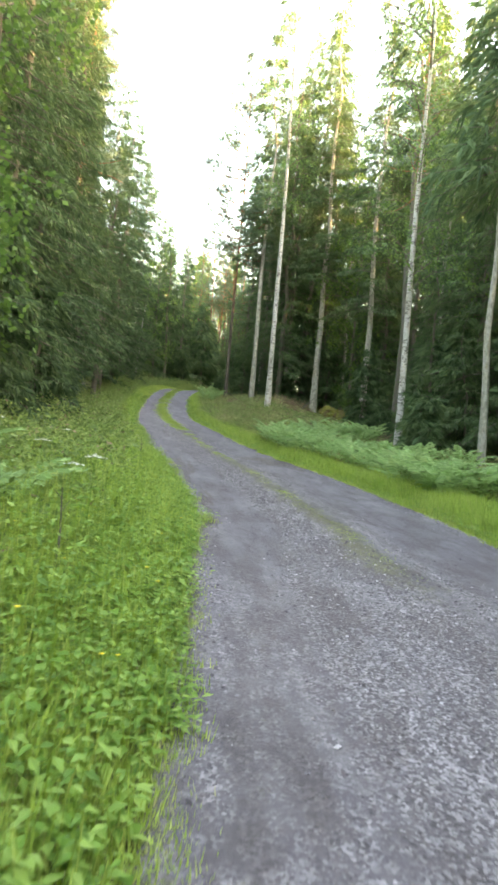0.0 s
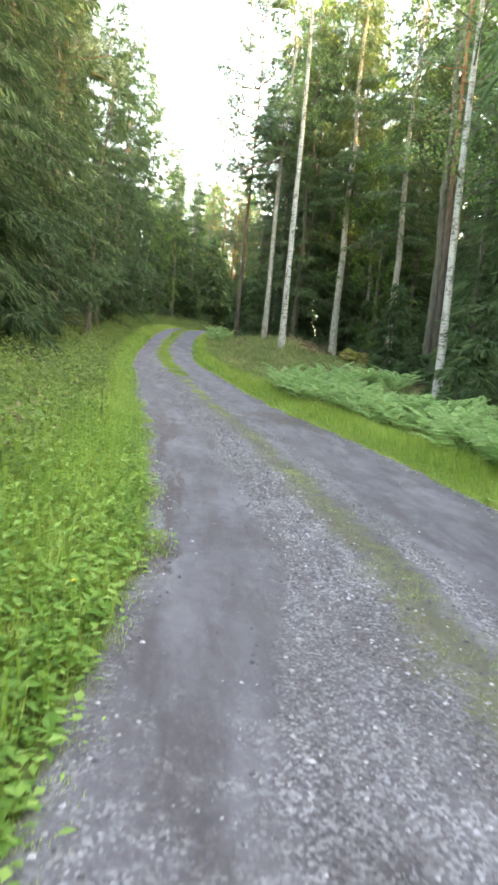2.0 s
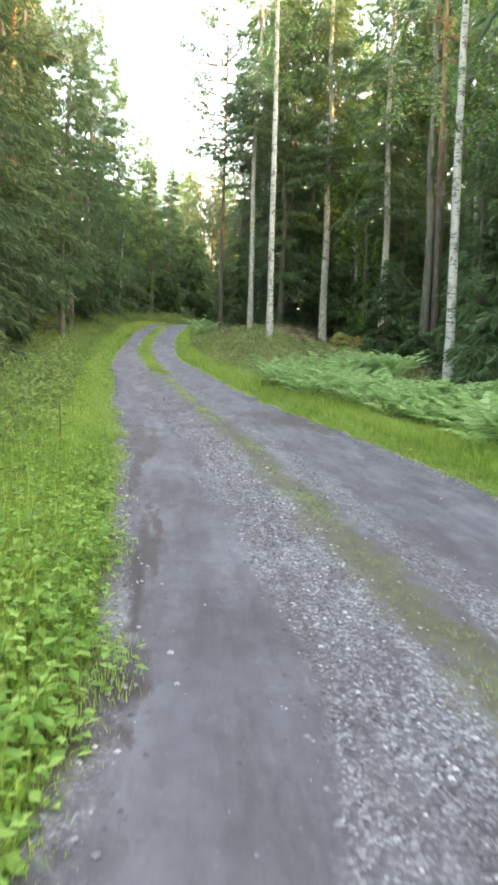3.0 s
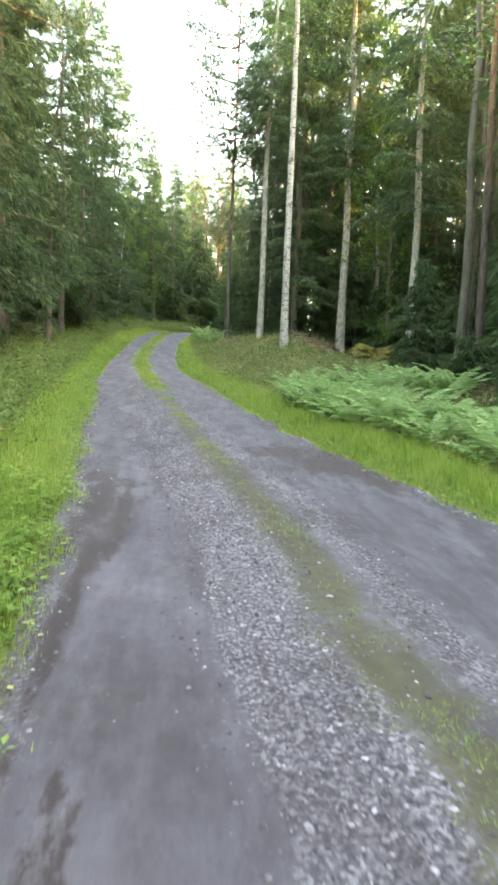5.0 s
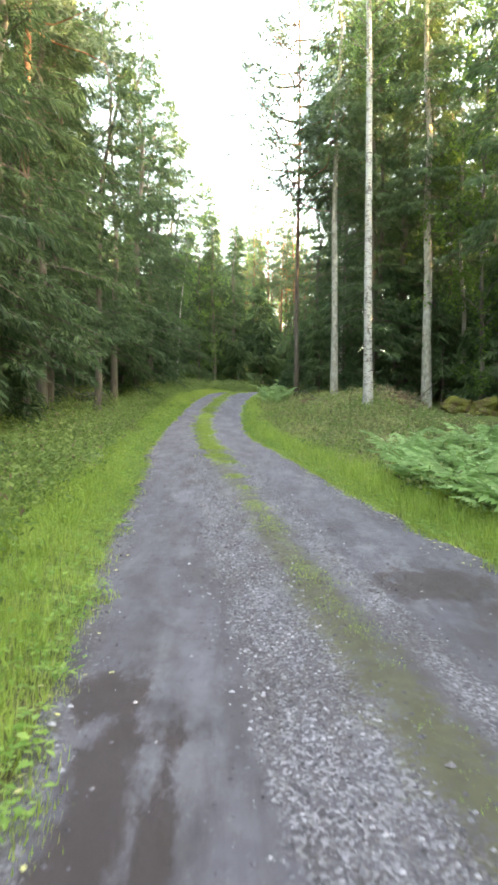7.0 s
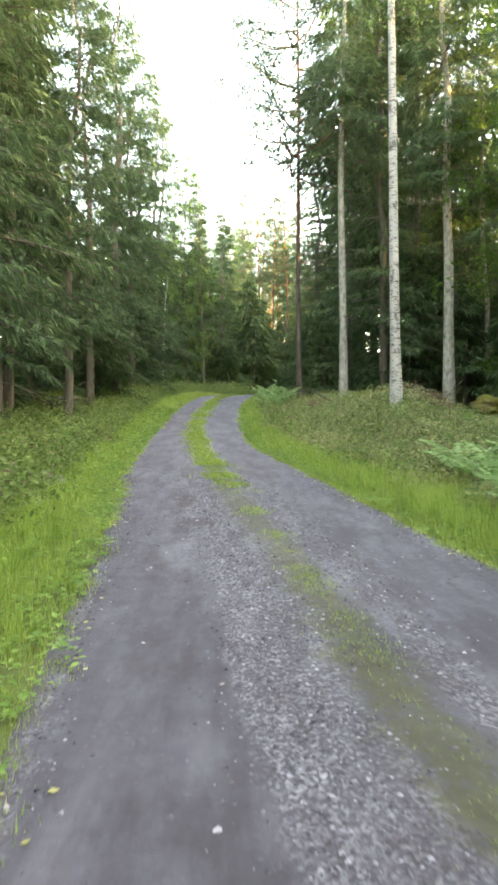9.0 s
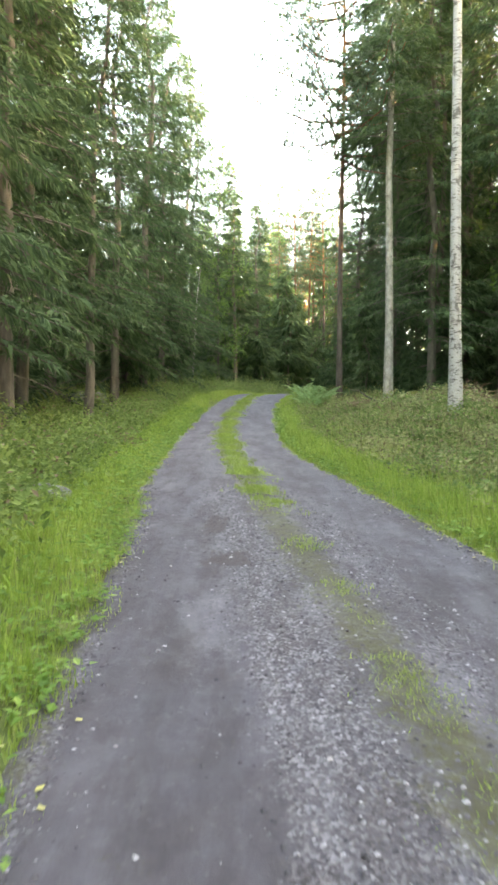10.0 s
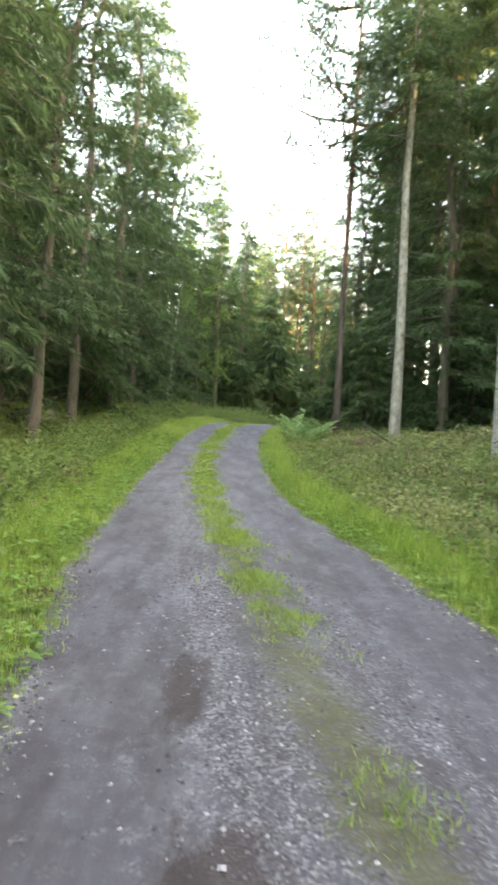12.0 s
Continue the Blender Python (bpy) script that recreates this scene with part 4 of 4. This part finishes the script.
# ---- loose stones on the road ----
def stone_material():
    M = Mat("crushed_stone", 0.8, 0.35)
    info = M.t.nodes.new("ShaderNodeObjectInfo")
    f = M.math("FRACT", M.math("ADD", M.geo.outputs["Random Per Island"], info.outputs["Random"]))
    c = M.ramp(f, (0.0, (0.030, 0.027, 0.033)), (0.5, (0.105, 0.098, 0.112)), (0.82, (0.18, 0.17, 0.19)), (1.0, (0.46, 0.44, 0.47)))
    M.color(M.mix(0.25, c, M.ramp(M.noise(60.0, 4), (0.3, (0.045, 0.041, 0.048)), (0.7, (0.24, 0.228, 0.25)))))
    return M.m


stone_mat = stone_material()


def stone_shape(rnd):
    v = [Vector(p) for p in ((1, 0, 0), (-1, 0, 0), (0, 1, 0), (0, -1, 0), (0, 0, 0.7), (0, 0, -0.5), (0.6, 0.6, 0.3), (-0.6, 0.55, 0.25))]
    v = [Vector((p.x * rnd.uniform(0.7, 1.2), p.y * rnd.uniform(0.6, 1.0), p.z * rnd.uniform(0.7, 1.1))) for p in v]
    f = [(0, 6, 4), (6, 2, 4), (2, 7, 4), (7, 1, 4), (1, 3, 4), (3, 0, 4), (6, 0, 5), (2, 6, 5), (7, 2, 5), (1, 7, 5), (3, 1, 5), (0, 3, 5)]
    return v, f


stones_rnd = random.Random(5)
SHAPES = [stone_shape(stones_rnd) for _ in range(9)]


def stone_place(lo, hi):
    while True:
        y = stones_rnd.uniform(lo, hi)
        s, l, r = strip_x(y), edge_l(y), edge_r(y)
        u = stones_rnd.random()
        if u < 0.70 - 0.35 * step(19, 24, y):
            x = s - 0.45 + stones_rnd.gauss(0, 0.21 + 0.25 * step(9, 5, y))
        elif u < 0.83 - 0.25 * step(19, 24, y):
            x = s + 0.45 + stones_rnd.gauss(0, 0.2)
        elif u < 0.965 - 0.12 * step(19, 24, y):
            x = stones_rnd.choice((l + abs(stones_rnd.gauss(0.03, 0.10)), r - abs(stones_rnd.gauss(0.05, 0.16))))
        else:
            x = stones_rnd.uniform(l, r)
        if l < x < r:
            return x, y, road_surface(x, y)


def loose_gravel():
    v, f = [], []
    for _ in range(34000):
        x, y, z = stone_place(2.5, 30)
        size = 0.004 + 0.015 * stones_rnd.random() ** 2.2
        sv, sf = stones_rnd.choice(SHAPES)
        a = stones_rnd.uniform(0, 6.283)
        ca, sa = math.cos(a) * size, math.sin(a) * size
        b = len(v)
        v += [(x + p.x * ca - p.y * sa, y + p.x * sa + p.y * ca, z + p.z * size) for p in sv]
        f += [(i + b, j + b, k + b) for i, j, k in sf]
    tagged(mesh_ob("gravel", v, f, stone_mat, road), "loose grey crushed stone", kind="stuff")


loose_gravel()
stone_meshes = []
for sv, sf in SHAPES:
    me = bpy.data.meshes.new("stone")
    me.from_pydata([tuple(p) for p in sv], [], sf)
    me.materials.append(stone_mat)
    stone_meshes.append(me)
for k in range(300):
    x, y, z = stone_place(3.0, 27)
    s = new("stone", stones_rnd.choice(stone_meshes))
    s.parent = road
    s.matrix_basis = pose(x, y, z + 0.004, stones_rnd.uniform(-15, 15), 0, stones_rnd.uniform(0, 360)) @ Matrix.Scale(stones_rnd.uniform(0.011, 0.026), 4)


# ---- boulders, dead wood, small plants ----
def stone_big_material():
    M = Mat("lichen_boulder", 0.9, 0.2)
    a, b = M.noise(2.5, 6, 0.6), M.noise(22.0, 5, 0.65)
    c = M.mix(M.ramp(a, (0.50, 0.0), (0.62, 0.9)), M.ramp(b, (0.3, (0.10, 0.10, 0.10)), (0.7, (0.24, 0.24, 0.235))), M.ramp(b, (0.3, (0.07, 0.09, 0.03)), (0.7, (0.15, 0.17, 0.06))))
    M.color(c).bump(b, 0.6, 0.03)
    return M.m


def moss_material():
    M = Mat("moss", 0.95, 0.1)
    a, b = M.noise(3.0, 5), M.noise(45.0, 5, 0.7)
    M.color(M.mix(M.ramp(a, (0.4, 0.0), (0.65, 1.0)), M.ramp(b, (0.3, (0.09, 0.10, 0.02)), (0.7, (0.22, 0.21, 0.05))), M.ramp(b, (0.3, (0.06, 0.05, 0.025)), (0.7, (0.16, 0.12, 0.06)))))
    M.bump(b, 0.8, 0.04)
    return M.m


boulder_mat, moss_mat = stone_big_material(), moss_material()


def lump(name, seed, x, y, size, mat, sink=0.35, rough=0.25):
    """A rounded, uneven mass that sits in the ground."""
    bm = bmesh.new()
    bmesh.ops.create_icosphere(bm, subdivisions=4, radius=1.0)
    for v in bm.verts:
        k = 1 + rough * noise.noise(v.co * 1.3 + Vector((seed, 0, 0))) + 0.4 * rough * noise.noise(v.co * 4 + Vector((0, seed, 0)))
        v.co = Vector((v.co.x * size[0], v.co.y * size[1], v.co.z * size[2])) * k
    me = bpy.data.meshes.new(name)
    bm.to_mesh(me)
    bm.free()
    me.polygons.foreach_set("use_smooth", [True] * len(me.polygons))
    me.materials.append(mat)
    ob = new(name, me)
    ob.matrix_basis = pose(x, y, land(x, y) + size[2] * (1 - 2 * sink), 0, 0, seed * 47)
    return ob


for k, (x, y, size) in enumerate(((-2.45, 28.4, (0.30, 0.42, 0.16)), (-5.4, 42.6, (0.6, 0.7, 0.36)), (-4.2, 41.4, (0.5, 0.5, 0.34)), (-3.6, 31.5, (0.3, 0.4, 0.2)))):
    tagged(lump("boulder", k + 1.3, x, y, size, boulder_mat), "grey lichen-covered boulder sunk in the bank", "boulder", "boulders")
for k, (x, y, size) in enumerate(((4.9, 38.6, (0.5, 0.45, 0.26)), (10.4, 39.4, (0.8, 0.6, 0.45)), (9.6, 40.6, (0.7, 0.7, 0.35)), (8.4, 26.2, (0.5, 0.4, 0.28)))):
    tagged(lump("moss_hummock", k + 9.1, x, y, size, moss_mat, 0.3, 0.55), "yellow-green mossy hummock on the forest floor", "moss", "moss hummocks")


def twig_heap(seed, cx, cy, rx, ry, height, count, label):
    """A heap of dry branches: a core of litter with crossing sticks, each its own stick."""
    rnd = random.Random(seed)
    heap = new("brush_pile")
    g = Geo()
    for _ in range(count):
        a, q = rnd.uniform(0, 6.283), rnd.random() ** 0.6
        px, py = rx * q * math.cos(a), ry * q * math.sin(a)
        zz = height * (1 - q * q) * rnd.uniform(0.2, 1.0) + land(cx + px, cy + py) - land(cx, cy)
        d = Vector((rnd.uniform(-1, 1), rnd.uniform(-1, 1), rnd.uniform(-0.25, 0.45))).normalized()
        L = rnd.uniform(0.3, 1.0)
        p = Vector((px, py, zz))
        g.tube([p - d * L / 2, p + Vector((0, 0, 0.04 * L)), p + d * L / 2], [0.010, 0.007, 0.003], 3, 0, False)
        for _ in range(5):
            o = Vector((rnd.uniform(-1, 1), rnd.uniform(-1, 1), rnd.uniform(-0.5, 0.8))).normalized()
            g.blade(p + d * L * rnd.uniform(-0.5, 0.5), o, o.orthogonal().normalized(), rnd.uniform(0.06, 0.16), 0.03, 0, 0.2)
    g.ob("brushwood", dry_mat, heap)
    core = Geo()
    rings, seg = 5, 14
    for k in range(rings + 1):
        t = k / rings
        for s in range(seg):
            a = 6.283 * s / seg
            rr = 0.92 * t * (1 + 0.2 * rnd.uniform(-1, 1))
            px, py = rx * rr * math.cos(a), ry * rr * math.sin(a)
            core.v.append((px, py, height * 0.62 * (1 - t * t) * rnd.uniform(0.85, 1.1) + land(cx + px, cy + py) - land(cx, cy) - 0.04))
    core.f = [(k * seg + s, k * seg + (s + 1) % seg, (k + 1) * seg + (s + 1) % seg, (k + 1) * seg + s) for k in range(rings) for s in range(seg)]
    core.i = [0] * len(core.f)
    core.ob("litter", litter_mat, heap, smooth=True)
    heap.matrix_basis = pose(cx, cy, land(cx, cy))
    return tagged(heap, label, "brush pile")


def litter_material():
    M = Mat("needle_litter", 0.95, 0.1)
    b = M.noise(30.0, 6, 0.7)
    M.color(M.ramp(b, (0.3, (0.05, 0.03, 0.02)), (0.7, (0.18, 0.115, 0.07)))).bump(b, 0.8, 0.03)
    return M.m


litter_mat = litter_material()
twig_heap(1, 7.2, 41.6, 1.5, 1.0, 0.75, 260, "brown heap of dead branches and roots")
twig_heap(2, 6.2, 37.6, 1.1, 0.8, 0.5, 160, "brown heap of dry twigs under birch")
twig_heap(3, 8.2, 24.0, 1.1, 0.8, 0.35, 170, "low heap of dry brown brushwood")
twig_heap(4, 3.6, 41.2, 0.9, 0.7, 0.4, 140, "grey heap of dead twigs and heather")
twig_heap(5, -3.2, 35.5, 0.9, 1.2, 0.35, 120, "dry twigs lying on the bank")


def dead_branch(seed, x, y, length, rise, turn, label):
    rnd = random.Random(seed)
    g = Geo()
    pts = [Vector((length * t, 0.12 * length * math.sin(3 * t), length * rise * t + 0.1 * length * t * t)) for t in (0, 0.3, 0.6, 0.85, 1.0)]
    g.tube(pts, [0.035, 0.030, 0.022, 0.014, 0.006], 6)
    for k in (1, 2, 3):
        o = Vector((0.5, rnd.choice((-1, 1)) * 0.7, rnd.uniform(0, 0.6)))
        g.tube([pts[k], pts[k] + o * 0.35 * length], [0.012, 0.004], 4, 0, False)
    ob = g.ob("dead_branch", spruce_bark, smooth=True)
    ob.matrix_basis = pose(x, y, land(x, y) - 0.02, 0, 0, turn)
    return tagged(ob, label, "branch", "dead branches")


dead_branch(1, 7.4, 40.4, 1.7, 0.75, 25, "bare dead branch leaning against a trunk")
dead_branch(2, 4.3, 39.2, 1.2, 0.45, 150, "bare grey branch sticking out of brush")
dead_branch(3, -2.9, 28.0, 1.0, 0.25, 60, "grey dead branch lying on the verge")


def white_umbel(seed, x, y, height):
    """A tall stem with a flat head of tiny white flowers."""
    rnd = random.Random(seed)
    plant_ = new("umbel_flower")
    g = Geo()
    g.tube([(0, 0, -0.05), (0.03, 0.02, height * 0.5), (0.05, 0.0, height)], [0.006, 0.005, 0.003], 5)
    for k in range(6):
        a = k * 1.05
        g.blade((0.03, 0.01, height * 0.25 + 0.08 * k), Vector((math.cos(a), math.sin(a), 0.3)).normalized(), Vector((-math.sin(a), math.cos(a), 0)), 0.2, 0.07, 0, 0.3)
    g.ob("stem", herb_mat, plant_)
    h = Geo()
    for k in range(14):
        a, q = k * 2.4, 0.085 * math.sqrt(k / 14)
        tip = Vector((0.05 + q * math.cos(a), q * math.sin(a), height + 0.05 - 0.3 * q))
        for _ in range(9):
            o = Vector((rnd.uniform(-1, 1), rnd.uniform(-1, 1), 0.25)).normalized()
            h.blade(tip + Vector((rnd.gauss(0, 0.010), rnd.gauss(0, 0.010), 0)), o, Vector((-o.y, o.x, 0)), 0.016, 0.012)
    h.ob("flower_head", petal_white, plant_, "flat head of tiny white flowers")
    plant_.matrix_basis = pose(x, y, land(x, y))
    return tagged(plant_, "tall white umbel flower among the weeds", "flower", "white umbels")


petal_white = Mat("white_petals", 0.6, 0.2).color((0.78, 0.78, 0.74)).m
petal_yellow = Mat("yellow_petals", 0.5, 0.3).color((0.75, 0.58, 0.03)).m
for k, (x, y, h) in enumerate(((-0.65, 5.9, 0.85), (-0.85, 6.15, 0.75), (-1.5, 8.2, 0.8), (-2.3, 9.4, 0.8), (-1.9, 12.8, 0.7))):
    white_umbel(k, x, y, h)


def buttercup(seed, x, y, height):
    rnd = random.Random(seed)
    cup = new("buttercup")
    g = Geo()
    g.tube([(0, 0, -0.03), (0.02, 0, height)], [0.002, 0.0015], 4)
    g.ob("stem", herb_mat, cup)
    f = Geo()
    for k in range(5):
        a = k * 1.2566
        f.blade((0.02, 0, height), Vector((math.cos(a), math.sin(a), 0.5)).normalized(), Vector((-math.sin(a), math.cos(a), 0)), 0.016, 0.016)
    f.ob("blossom", petal_yellow, cup, "small glossy yellow blossom")
    cup.matrix_basis = pose(x, y, land(x, y), 0, 0, rnd.uniform(0, 360))
    return tagged(cup, "small yellow buttercup in the grass", "flower", "buttercups")


for k in range(34):
    y = veg.uniform(2.5, 15)
    side_left = k % 4 != 0
    x = edge_l(y) - veg.uniform(0.15, 1.3) if side_left else edge_r(y + 8) + veg.uniform(0.2, 1.0)
    buttercup(k, x, y if side_left else y + 8, veg.uniform(0.2, 0.5))


def fallen(g):
    y = veg.uniform(9, 40)
    if veg.random() < 0.85:
        x = edge_r(y) + veg.gauss(0.0, 0.10)
    else:
        x = edge_l(y) + veg.gauss(-0.02, 0.10)
    z = surface(x, y) + 0.012
    a = veg.uniform(0, 6.283)
    g.blade((x, y, z), Vector((math.cos(a), math.sin(a), veg.uniform(-0.05, 0.25))), Vector((-math.sin(a), math.cos(a), veg.uniform(-0.2, 0.2))), veg.uniform(0.03, 0.055), veg.uniform(0.025, 0.04))


fallen_mat = leaf_mat("fallen_birch_leaves", (0.30, 0.28, 0.12), (0.50, 0.46, 0.16), (0.62, 0.60, 0.34), 0.5, 0.2)
tagged(scatter(1050, fallen).ob("fallen_leaves", fallen_mat), "pale yellow fallen birch leaves along the road", "leaves", kind="stuff")


def dry_stalk(x, y, height):
    """A thin dark stalk left standing on the verge."""
    g = Geo()
    g.tube([(0, 0, -0.05), (0.015, 0.01, height * 0.5), (0.0, 0.02, height)], [0.010, 0.008, 0.004], 6)
    for k in range(5):
        a = 2.4 * k
        z = height * (0.35 + 0.13 * k)
        g.tube([(0.01, 0.01, z), (0.01 + 0.07 * math.cos(a), 0.01 + 0.07 * math.sin(a), z + 0.08)], [0.004, 0.002], 4, 0, False)
    ob = g.ob("dry_stalk", spruce_bark)
    ob.matrix_basis = pose(x, y, land(x, y))
    return tagged(ob, "thin dark dry stalk standing on the verge", "stalk")


dry_stalk(-0.55, 14.2, 0.62)
dry_stalk(-0.75, 5.2, 0.7)
